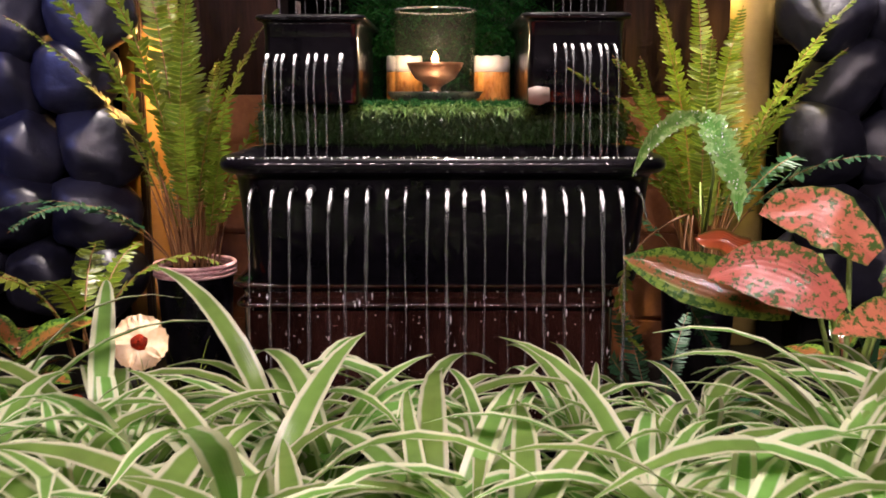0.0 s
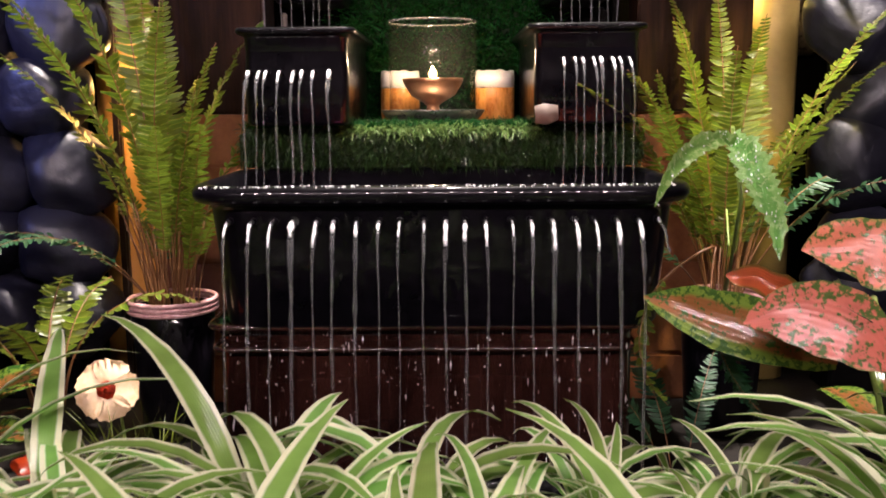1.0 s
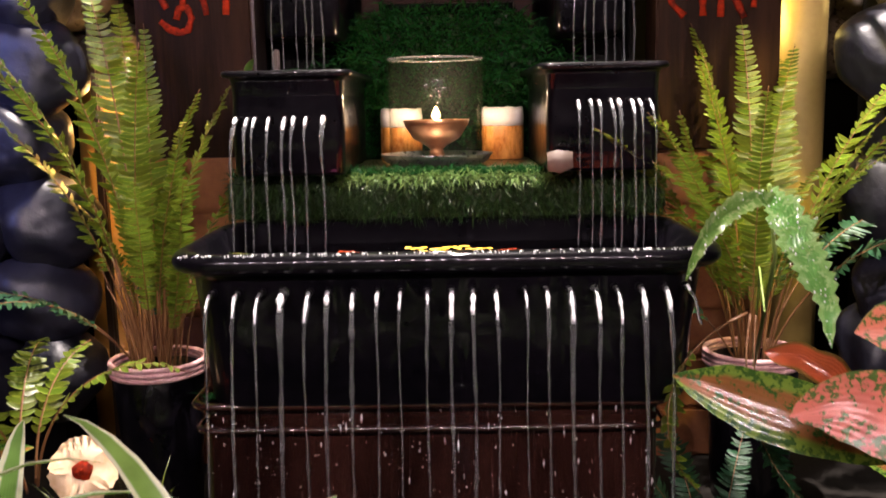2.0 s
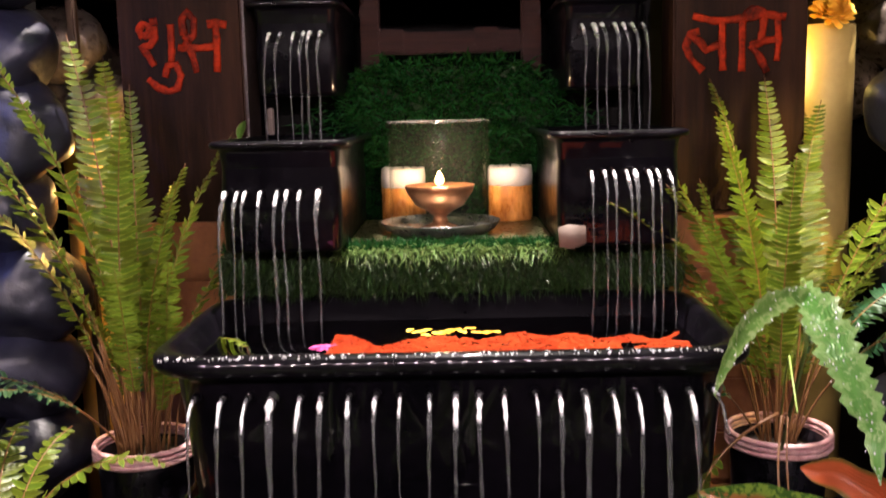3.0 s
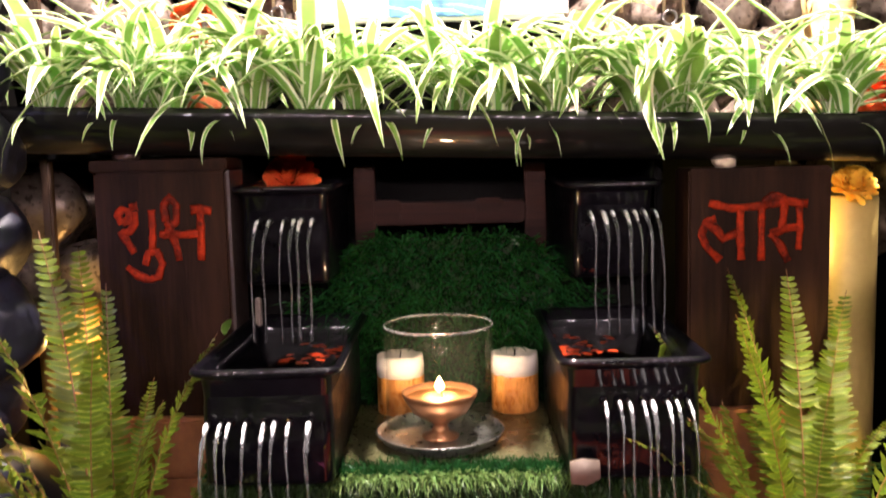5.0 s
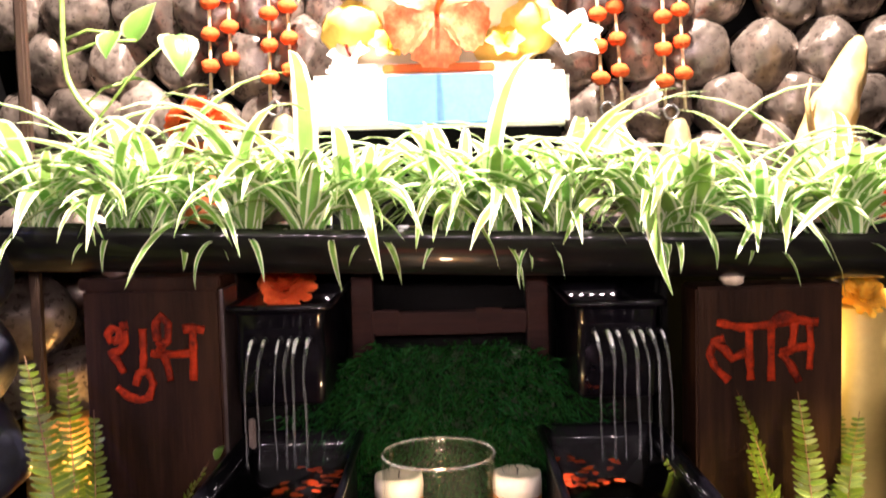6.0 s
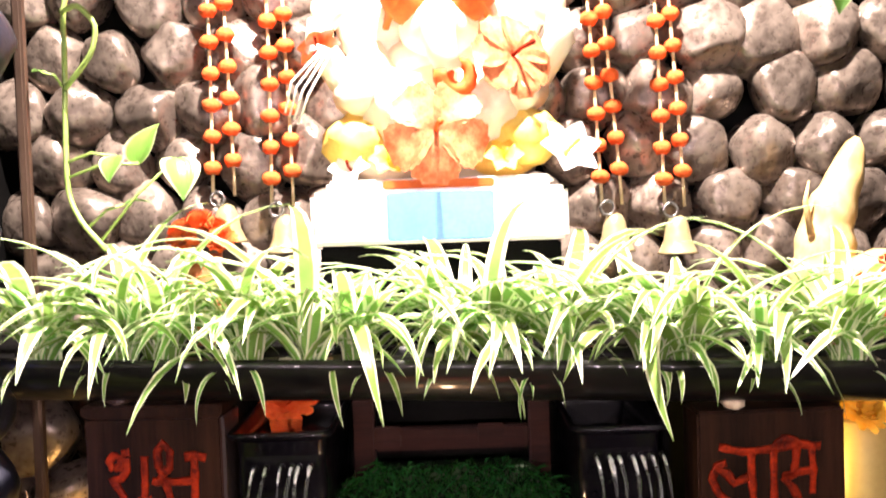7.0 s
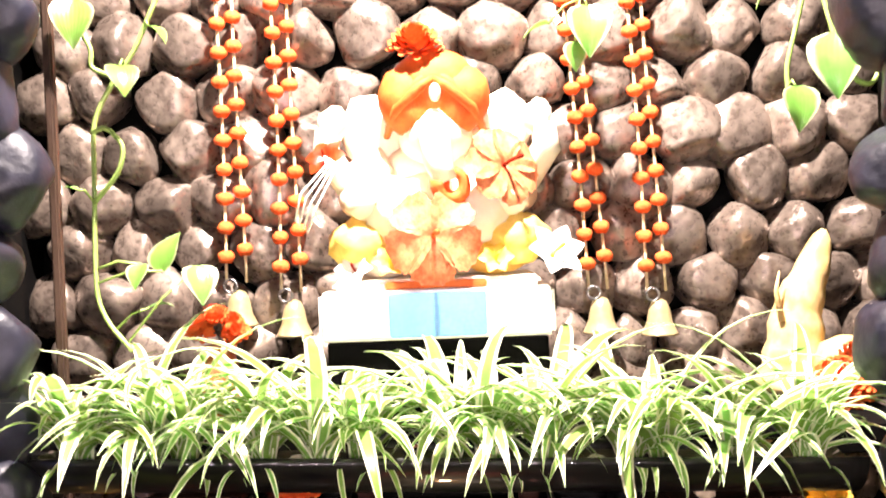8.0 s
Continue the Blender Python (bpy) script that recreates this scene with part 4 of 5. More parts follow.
def fern_pot(where, label):
    ob = thing("fern_pot", where, label, "flowerpot", "fern pots")
    part("pot_body", lathe(bmesh.new(), [(0.045, 0.0), (0.047, 0.003), (0.0565, 0.18), (0.054, 0.182), (0.050, 0.165)], 32), M_BLACK, ob)
    for k in range(3):
        bm = bmesh.new()
        pts = [(0.0585 * math.cos(2 * math.pi * i / 40), 0.0585 * math.sin(2 * math.pi * i / 40), 0.179 + 0.0065 * k) for i in range(41)]
        tube(bm, pts, 0.0034, 6, False)
        part("rim_band", bm, M_RIMPINK, ob, "pale pink banded pot rim")
    part("soil", lathe(bmesh.new(), [(0.051, 0.168), (0.001, 0.172)], 24), M_SOIL, ob)
    return ob


fern_pot((-0.372, 1.37, 0), "black flowerpot with a pink banded rim holding a fern")
fern_pot((0.385, 1.37, 0), "black flowerpot with a pink banded rim holding a fern")
rows = [(100, 0, 1.0, -4), (150, 1, 1.05, -2), (200, 2, 1.0, 4), (60, 1, 0.95, 0), (20, 2, 0.85, 6), (240, 0, 1.05, 2), (290, 1, 0.9, 4), (330, 2, 0.7, 10), (170, 1, 1.0, 6), (185, 2, 0.9, 8), (130, 0, 0.9, 4), (80, 1, 0.8, 0), (210, 1, 1.1, -2), (160, 0, 1.15, 0)]
bare_stalks(fern((-0.372, 1.37, 0.17), [(FRONDS[i + 6 * (k % 2)], a, s * (1.18 if 90 < a < 215 else 1.05), t) for k, (a, i, s, t) in enumerate(rows)] + [(DARKFRONDS[1], 175, 1.0, 4), (DARKFRONDS[2], 195, 0.95, 0), (DARKFRONDS[0], 150, 1.0, -8)], "tall yellow-green sword fern in a black pot", "sword ferns", 6), 34, 8)
rows = [(110, 0, 0.95, 0), (160, 1, 0.9, 6), (190, 2, 0.8, 12), (60, 1, 0.95, 2), (30, 2, 0.95, 6), (250, 0, 0.85, 4), (300, 1, 0.8, 8), (350, 2, 0.8, 8), (140, 1, 1.0, -2), (80, 0, 1.05, 0), (10, 1, 1.0, 8), (175, 0, 0.8, 10), (220, 1, 0.8, 10), (270, 2, 0.7, 10)]
fern((0.385, 1.37, 0.17), [(FRONDS[i + 6 * (k % 2)], a, s * 1.12, t) for k, (a, i, s, t) in enumerate(rows)] + [(DARKFRONDS[1], 20, 1.1, -8), (DARKFRONDS[2], 5, 1.1, -14), (DARKFRONDS[3], 35, 1.0, -16), (DARKFRONDS[0], 200, 0.9, 0)], "bushy green sword fern in a black pot", "sword ferns", 10)
fern((-0.47, 1.18, 0.10), [(SMALLFRONDS[k % 3], 50 + 67 * k, 1.35, -8) for k in range(6)], "small green fern beside the dark stones", "small ferns")
hang = fern((0.312, 1.115, 0.30), [(DARKFRONDS[0], 205, 0.85, 128), (DARKFRONDS[1], 225, 0.7, 120), (SMALLFRONDS[2], 190, 1.2, 95)], "dark fern fronds hanging beside the lower tank", "small ferns")
bm = bmesh.new()
tube(bm, [(0.0, 0.0, 0.0), (0.02, 0.08, 0.03), (0.06, 0.2, -0.02), (0.073, 0.255, -0.12)], 0.0011, 6)
part("stalk", bm, M_STEM, hang)
fern((0.262, 1.10, 0.02), [(DARKFRONDS[0], 95, 0.8, -20), (DARKFRONDS[1], 120, 0.7, -25), (DARKFRONDS[0], 60, 0.7, -20)], "small dark fern beside the lower tank", "small ferns")


# ---- broad leaves ----
def broad_leaf(name, length, width, start, end, material, parent, m, wave=0.0, notch=0.0, fold=0.2, outer=False):
    n = 14
    spine = arch(length, start, end, n, 1.0, 0.05)
    widths = []
    for i in range(n):
        s = i / (n - 1)
        w = width * math.sin(math.pi * min(1, 0.06 + s * 0.94)) ** 0.75 * (1.15 - 0.45 * s)
        if outer:
            w = width * (0.14 + 0.95 * math.sin(math.pi * min(1, 0.80 * s ** 1.25)) ** 0.9) * (1 if s < 0.9 else 0.72)
        widths.append(max(0.001, w * (1 + notch * (1 if i % 2 else -1))))
    bm = bmesh.new()
    strip(bm, spine, widths, fold, None, 8)
    for v in bm.verts:
        v.co.z += wave * noise.noise(v.co * 35)
    ob = part(name, bm, material, parent)
    ob.matrix_basis = m
    return ob


def leaf_along(pts, width, hint, material, parent, wave=0.0, notch=0.0, fold=0.2, n=18, base=(0, 0, 0)):
    """A broad leaf whose midrib bends through three points, tip last; notch makes its margin toothed."""
    a, b, c = [Vector(p) - Vector(base) for p in pts]
    b = b * 2 - (a + c) / 2
    spine, widths = [], []
    for i in range(n):
        q = i / (n - 1)
        spine.append(a * (1 - q) ** 2 + b * 2 * q * (1 - q) + c * q * q)
        widths.append(max(0.0012, width * math.sin(math.pi * min(1, 0.07 + q * 0.93)) ** 0.7 * (1.12 - 0.3 * q) * (1 + notch * (1 if i % 2 else -1))))
    bm = bmesh.new()
    strip(bm, spine, widths, fold, Vector(hint), 8)
    for v in bm.verts:
        v.co += Vector((0.3, -0.6, 1.0)) * wave * noise.noise(v.co * 45)
    return part("leaf", bm, material, parent)


agla = thing("aglaonema", (0.42, 0.93, 0.0), "red aglaonema with pink leaves spotted in green", "plant")
part("pot_body", lathe(bmesh.new(), [(0.05, 0.0), (0.065, 0.12), (0.062, 0.12), (0.05, 0.03)], 28), M_BLACK, agla, "black nursery pot")
for k in range(5):
    bm = bmesh.new()
    a = radians(72 * k)
    tube(bm, arch(0.2, 88, 60, 8)[:], 0.003, 6)
    st = part("stalk", bm, M_STEM, agla)
    st.matrix_basis = pose(0.01 * math.cos(a), 0.01 * math.sin(a), 0.1, 0, 0, 72 * k)
AG = (0.42, 0.93, 0.0)
leaf_along([(0.365, 0.945, 0.222), (0.276, 0.99, 0.246), (0.203, 1.03, 0.264)], 0.062, (0, 0.35, 0.9), M_AGLARED, agla, 0.005, 0, 0.25, 16, AG)
leaf_along([(0.385, 0.875, 0.236), (0.325, 0.895, 0.272), (0.268, 0.92, 0.262)], 0.066, (0, 0.35, 0.9), M_AGLA, agla, 0.004, 0, 0.15, 16, AG)
leaf_along([(0.43, 0.91, 0.285), (0.375, 0.925, 0.324), (0.320, 0.93, 0.326)], 0.062, (0, 0.35, 0.9), M_AGLA, agla, 0.006, 0.03, 0.2, 16, AG)
leaf_along([(0.345, 0.98, 0.262), (0.312, 1.0, 0.283), (0.28, 1.02, 0.285)], 0.032, (0, 0.35, 0.9), M_REDLEAF, agla, 0.005, 0, 0.3, 14, AG)
broad_leaf("leaf", 0.12, 0.05, 55, 20, M_AGLARED, agla, pose(0.03, 0.0, 0.25, 40, 0, 20), 0.005)
broad_leaf("leaf", 0.14, 0.06, 25, -10, M_AGLA, agla, pose(0.045, -0.08, 0.225, -35, 0, 200), 0.005)

CK = (0.30, 1.08, 0.0)
crinkle = thing("crinkled_plant", CK, "pale wet crinkled leaves drooping beside the fern", "plant")
bm = bmesh.new()
tube(bm, [(0.07, 0.24, 0.18), (0.05, 0.12, 0.34), (0.0, 0.0, 0.428)], 0.0022, 6)
part("stalk", bm, M_STEM, crinkle)
leaf_along([(0.306, 1.075, 0.416), (0.244, 1.03, 0.408), (0.201, 0.985, 0.358)], 0.021, (0.3, 0.5, 0.8), M_FROST, crinkle, 0.007, 0.10, 0.35, 26, CK)
leaf_along([(0.300, 1.09, 0.420), (0.298, 0.985, 0.385), (0.290, 0.90, 0.322)], 0.033, (0.9, 0.1, 0.35), M_FROST, crinkle, 0.008, 0.16, 0.35, 34, CK)


spots = [o.matrix_basis @ v.co + Vector(CK) for o in crinkle.children if o.name.startswith("leaf") for v in o.data.vertices]
droplets("leaf_droplets", 110, lambda r: spots[r.randrange(len(spots))].lerp(spots[r.randrange(len(spots))], 0.04) + Vector((0, -0.001, 0.001)), "clear water beads on the pale crinkled leaves", 0.0007, M_FOAMGLINT, 33)


# ---- flowers ----
def flower(name, where, label, petals, length, width, material, core, turn=(0, 0, 0), cup=35, category="flower", group="", throat=0.0, outer=False):
    """A single bloom of separate petals facing up, turned as asked."""
    ob = thing(name, where, label, category, group)
    ob.rotation_euler = [radians(a) for a in turn]
    for k in range(petals):
        broad_leaf("petal", length, width, cup, cup - 55, material, ob, pose(0, 0, 0, 0, 0, 360 * k / petals + random.uniform(-6, 6)), length * (0.05 if outer else 0.08), 0.04 if outer else 0, 0.15, outer)
    bm = bmesh.new()
    tube(bm, [(0, 0, 0), (0, 0, length * 0.35), (0.004, 0, length * 0.75)], [length * 0.05, length * 0.04, length * 0.06], 7)
    part("stamen", bm, core, ob)
    if throat:
        bm = bmesh.new()
        blob(bm, (0, 0, length * 0.1), (throat, throat, throat * 0.5), 2, 0.5)
        part("throat", bm, core, ob, "red flower throat")
    return ob


def marigold(where, r, label, material, turn=(0, 0, 0), seed=0):
    rnd = random.Random(seed)
    ob = thing("marigold", where, label, "flower")
    ob.rotation_euler = [radians(a) for a in turn]
    bm = bmesh.new()
    uv = bm.loops.layers.uv.verify()
    for k in range(90):
        q = (k + 0.5) / 90
        tilt = 85 * (1 - q)
        a = k * 2.39996
        m = Matrix.Rotation(a, 4, "Z") @ Matrix.Rotation(radians(-(90 - tilt)), 4, "Y")
        pts = [m @ Vector((r * 0.25 + r * 0.75 * t, 0, r * 0.05 * math.sin(9 * t + k))) for t in (0, 0.5, 0.85, 1)]
        strip(bm, pts, [r * 0.12, r * 0.3, r * 0.34, r * 0.16], 0.3, m.to_3x3() @ Vector((0, 1, 0)), 2, uv)
    part("petals", bm, material, ob)
    return ob


flower("orchid_bloom", (-0.395, 1.17, 0.125), "cream and pink bloom with a red throat", 5, 0.037, 0.037, M_ORCHID, M_RED, (70, 0, 10), 22, throat=0.011, outer=True)
bm = bmesh.new()
tube(bm, [(-0.395, 1.185, 0.125), (-0.395, 1.21, 0.08), (-0.39, 1.22, 0.0)], 0.002, 6)
tagged(part("bloom_stem", bm, M_STEM), "thin green stem under the cream bloom", "stem")
marigold((0.522, 1.61, 0.69), 0.032, "yellow marigold resting on the round pillar", M_YELLOW, (40, 0, 0), 1)
marigold((-0.215, 1.695, 0.712), 0.042, "orange marigold resting on the upper pot", M_MARIGOLD, (50, 0, 0), 2)


def petals(name, count, x0, x1, y0, y1, z, material, label, seed, size=0.0065, ragged=0.0):
    rnd = random.Random(seed)
    bm = bmesh.new()
    uv = bm.loops.layers.uv.verify()
    for _ in range(count):
        c = Vector((rnd.uniform(x0, x1), rnd.uniform(y0, y1), z + rnd.uniform(0.0005, 0.0022)))
        a = rnd.uniform(0, 6.28)
        edge = y1 - ragged * (0.5 + noise.noise(Vector((c.x * 22, 3.1, 0))))
        holes = noise.noise(Vector((c.x * 45, c.y * 45, 7.7)))
        if ragged and (c.y > edge or (c.x > x1 - 0.07 and holes > 0.12)):
            continue
        d = Vector((math.cos(a), math.sin(a), rnd.uniform(-0.04, 0.05)))
        pts = [c + d * size * t for t in (-1, -0.3, 0.4, 1)]
        strip(bm, pts, [size * 0.5, size * 1.1, size * 1.2, size * 0.3], 0.2, Vector((-d.y, d.x, 0)), 2, uv)
    return tagged(part(name, bm, material), label, "petals", "", "stuff")


petals("floating_petals", 9000, -0.12, 0.232, 1.11, 1.255, 0.3445, M_PETAL, "orange flower petals floating thickly on the basin water", 7, 0.0030, 0.05)
petals("floating_yellow_petals", 34, -0.105, -0.06, 1.112, 1.13, 0.3485, M_YELLOW, "yellow petals floating near the basin rim", 27)
petals("floating_yellow_petals", 18, -0.05, 0.05, 1.245, 1.268, 0.345, M_YELLOW, "yellow petals floating at the edge of the orange ones", 8)
petals("floating_pink_petals", 10, -0.135, -0.115, 1.19, 1.21, 0.345, M_MAGENTA, "magenta petals floating on the basin water", 9)
petals("pot_petals", 30, -0.19, -0.12, 1.40, 1.50, 0.526, M_PETAL, "red petals floating in the left black pot", 10)
petals("pot_petals", 30, 0.12, 0.19, 1.40, 1.50, 0.529, M_PETAL, "red petals floating in the right black pot", 11)

# ---- idol ----
IY = 1.77
pedestal = thing("idol_pedestal", (0, IY, 0.9225), "white stepped pedestal with a sky-blue front panel", "pedestal")
bm = bmesh.new()
box(bm, -0.17, 0.165, -0.12, 0.10, 0.0, 0.070, 0.006)
box(bm, -0.150, 0.148, -0.105, 0.09, 0.0705, 0.085, 0.005)
part("base", bm, M_WHITE, pedestal)
part("panel", box(bmesh.new(), -0.070, 0.068, -0.126, -0.1205, 0.004, 0.067, 0.002), M_BLUE, pedestal, "sky-blue front panel")
part("trim", box(bmesh.new(), -0.075, 0.07, -0.112, -0.1055, 0.0715, 0.083, 0.002), M_TURBAN, pedestal, "orange cloth trim")
bm = bmesh.new()
blob(bm, (0, 0, 0.045), (0.125, 0.085, 0.045), 3, 0.1)
blob(bm, (-0.085, -0.045, 0.035), (0.055, 0.045, 0.032), 3, 0.1)
blob(bm, (0.085, -0.045, 0.035), (0.055, 0.045, 0.032), 3, 0.1, slot=2)
blob(bm, (0, -0.01, 0.11), (0.075, 0.06, 0.07), 3, 0.05)
blob(bm, (0, 0, 0.17), (0.085, 0.05, 0.045), 3, 0.08)
blob(bm, (0, -0.03, 0.215), (0.056, 0.050, 0.052), 3, 0.05)
for s in (-1, 1):
    blob(bm, (s * 0.098, 0.0, 0.225), (0.05, 0.014, 0.06), 3, 0.15, (0, s * 20, s * 12))
    tube(bm, [(s * 0.08, 0, 0.175), (s * 0.14, -0.02, 0.15), (s * 0.165, -0.05, 0.19), (s * 0.16, -0.055, 0.225)], [0.032, 0.028, 0.022, 0.018], 12)
    tube(bm, [(s * 0.08, -0.01, 0.165), (s * 0.125, -0.04, 0.115), (s * 0.11, -0.085, 0.11), (s * 0.09, -0.095, 0.13)], [0.030, 0.027, 0.022, 0.017], 12)
    blob(bm, (s * 0.152, -0.05, 0.235), (0.024, 0.018, 0.028), 2, 0.3)
    blob(bm, (s * 0.115, -0.055, 0.055), (0.05, 0.05, 0.04), 3, 0.2, slot=2)
    blob(bm, (s * 0.06, -0.07, 0.10), (0.045, 0.04, 0.05), 3, 0.25)
tube(bm, [(0, -0.075, 0.225), (0.0, -0.098, 0.195), (0.004, -0.105, 0.165), (0.016, -0.107, 0.14)], [0.026, 0.023, 0.020, 0.017], 14)
k0 = len(bm.faces)
tube(bm, [(0.022 + 0.018 * math.cos(a), -0.108, 0.135 + 0.020 * math.sin(a)) for a in [radians(160 + 28 * k) for k in range(11)]], [0.015 - 0.0008 * k for k in range(11)], 12)
blob(bm, (0.0, -0.015, 0.284), (0.072, 0.060, 0.064), 4, 0.05)
for s in (-1, 1):
    blob(bm, (s * 0.040, -0.045, 0.262), (0.042, 0.034, 0.054), 3, 0.08, (0, s * 24, 0))
    for k in range(6):
        q = k / 5
        tube(bm, [(s * (0.074 - 0.012 * q), -0.03, 0.215 + 0.06 * q), (s * (0.055 - 0.01 * q), -0.075 + 0.006 * k, 0.25 + 0.055 * q), (s * 0.018, -0.078 + 0.009 * k, 0.283 + 0.048 * q), (0.0, -0.070 + 0.010 * k, 0.295 + 0.042 * q)], [0.005, 0.008, 0.008, 0.005], 8)
bm.faces.ensure_lookup_table()
for f in bm.faces[k0:]:
    f.material_index = 1
blob(bm, (0.002, -0.082, 0.272), (0.009, 0.006, 0.014), 2, 0.0)
idol = tagged(part("statue", bm, (M_IDOL, M_TURBAN, M_GOLD)), "pale painted clay statue seated in an orange turban", "statue")
idol.location = (0.004, IY + 0.01, 1.005)
flower("hibiscus", (-0.003, 1.648, 1.068), "large orange hibiscus laid before the statue", 5, 0.072, 0.060, M_HIBISCUS, M_TURBAN, (82, 18, 0), 16, outer=True)
marigold((-0.022, 1.745, 1.345), 0.045, "red-orange marigold cluster on top of the statue", M_MARIGOLD, (30, 0, 0), 4)
flower("white_bloom", (0.165, 1.69, 1.03), "white blossom at the side of the pedestal", 6, 0.055, 0.038, M_WHITE, M_YELLOW, (60, 0, 20), 60)
flower("white_bloom", (-0.118, 1.69, 1.02), "white and red blossom at the side of the pedestal", 6, 0.035, 0.026, M_WHITE, M_RED, (60, 0, -20), 50)
flower("yellow_bloom", (-0.068, 1.68, 1.03), "yellow blossom before the statue", 6, 0.03, 0.024, M_YELLOW, M_YELLOW, (60, 0, 0), 50)
flower("yellow_bloom", (0.085, 1.68, 1.03), "yellow blossom before the statue", 6, 0.03, 0.024, M_YELLOW, M_YELLOW, (60, 0, 0), 50)
flower("orange_bloom", (0.10, 1.685, 1.165), "orange ruffled bloom tucked at the statue arm", 7, 0.062, 0.045, M_HIBISCUS, M_RED, (70, 30, 20), 25, outer=True)
lily = flower("orange_bloom", (-0.155, 1.70, 1.185), "orange ruffled bloom tucked at the statue arm", 6, 0.035, 0.028, M_PETAL, M_RED, (60, 0, -20), 40)
for k in range(4):
    bm = bmesh.new()
    tube(bm, [(0, 0, 0.01), (0.02 + 0.006 * k, -0.03, 0.03), (0.01 * k - 0.01, -0.075 - 0.008 * k, 0.03), (-0.02 + 0.008 * k, -0.11 - 0.006 * k, 0.012)], 0.0016, 6)
    part("filament", bm, M_WHITE, lily, "long white filament")


# ---- garlands and bells ----
def garland(x, y, top, bottom, group, bell=True, lean=0.0):
    ob = thing("bead_garland", (x, y, 0), "cream cord garland strung with orange flower beads", "garland", group)
    for s in (-1, 1):
        def at(z):
            return Vector((s * 0.0145 + lean * (z - bottom) + 0.003 * math.sin(7 * z + s), 0.004 * s, z))
        bm = bmesh.new()
        zs = [bottom + (top - bottom) * i / 16 for i in range(17)]
        tube(bm, [at(z) for z in zs], 0.0028, 7)
        part("cord", bm, M_ROPE, ob)
        z = bottom + 0.045 + (0.012 if s > 0 else 0)
        while z < top:
            bm = bmesh.new()
            blob(bm, (0, 0, 0), (0.0150, 0.0150, 0.0118), 2, 0.2, (0, 0, 0), 0, z * 10)
            b = part("bead", bm, M_MARIGOLD, ob)
            b.location = at(z)
            z += 0.050
    if bell:
        bm = lathe(bmesh.new(), [(0.004, 0.062), (0.012, 0.058), (0.018, 0.045), (0.022, 0.022), (0.030, 0.004), (0.033, 0.0), (0.030, 0.001), (0.019, 0.022), (0.012, 0.05)], 28)
        b = part("bell", bm, M_BELL, ob, "pale brass bell")
        b.location = (0.004, 0, bottom - 0.075)
        bm = bmesh.new()
        tube(bm, [(0.011 * math.cos(2 * math.pi * i / 18), 0, 0.011 * math.sin(2 * math.pi * i / 18)) for i in range(19)], 0.0025, 6, False)
        r = part("ring", bm, M_STEEL, ob, "small metal ring")
        r.location = (-0.008, -0.008, bottom - 0.005)


garland(-0.352, 1.94, 1.80, 1.00, "garlands over the statue")
garland(-0.258, 1.94, 1.80, 0.98, "garlands over the statue")
garland(0.270, 1.94, 1.80, 0.965, "garlands over the statue", True, -0.06)
garland(0.370, 1.94, 1.80, 0.958, "garlands over the statue", True, -0.04)

# ---- offerings ----
conch = thing("conch_shell", (0.565, 1.86, 0.79), "pale yellow pointed shell standing upright", "shell")
bm = bmesh.new()
tube(bm, [(0.004 * math.sin(9 * q) + 0.062 * q ** 1.6, 0, 0.265 * q) for q in [k / 22 for k in range(23)]], [(0.052 * (1 - q) ** 0.55 + 0.004) * (1 + 0.05 * math.sin(34 * q)) for q in [k / 22 for k in range(23)]], 22)
for v in bm.verts:
    v.co *= 1 + 0.035 * noise.noise(v.co * 38)
part("shell_body", bm, M_CONCH, conch)
bm = bmesh.new()
tube(bm, [(-0.02, -0.03, 0.12), (-0.028, -0.03, 0.17), (-0.022, -0.03, 0.20)], [0.006, 0.004, 0.0015], 8)
part("spine", bm, M_CONCH, conch)
for i, (x, y, z, r) in enumerate(((0.632, 1.80, 0.79, 0.050), (0.69, 1.79, 0.79, 0.034))):
    bm = lathe(bmesh.new(), [(0.002, 0.0), (r * 0.6, r * 0.15), (r, r), (r * 0.75, r * 1.7), (r * 0.2, r * 1.95), (0.002, r * 1.9)], 24)
    ob = tagged(part("lemon", bm, M_CONCH), "pale yellow round fruit beside the shell", "fruit")
    ob.location = (x, y, z)
marigold((0.60, 1.74, 0.815), 0.05, "red-orange marigold bloom at the trough end", M_MARIGOLD, (50, 0, -10), 6)
marigold((0.635, 1.76, 0.85), 0.035, "orange marigold bloom at the trough end", M_PETAL, (50, 0, 10), 8)
vase = thing("flower_vase", (-0.335, 1.74, 0.79), "small orange vase packed with orange blooms", "vase")
part("vase_body", lathe(bmesh.new(), [(0.02, 0.0), (0.032, 0.03), (0.034, 0.07), (0.024, 0.11), (0.027, 0.125), (0.02, 0.12)], 28), M_HIBISCUS, vase)
for k in range(6):
    marigold((-0.335 + 0.028 * math.cos(k), 1.735 + 0.02 * math.sin(k), 0.93 + 0.012 * (k % 3)), 0.024, "small orange bloom in the vase", M_MARIGOLD, (40, 0, 60 * k), 20 + k)


# ---- pothos vines ----
def heart(parent, m, size):
    bm = bmesh.new()
    n = 10
    spine = arch(size, 5, -45, n)
    widths = [size * w for w in (0.25, 0.66, 0.8, 0.82, 0.76, 0.65, 0.5, 0.34, 0.17, 0.02)]
    strip(bm, spine, widths, 0.25, None, 6)
    ob = part("leaf", bm, M_POTHOS, parent)
    ob.matrix_basis = m


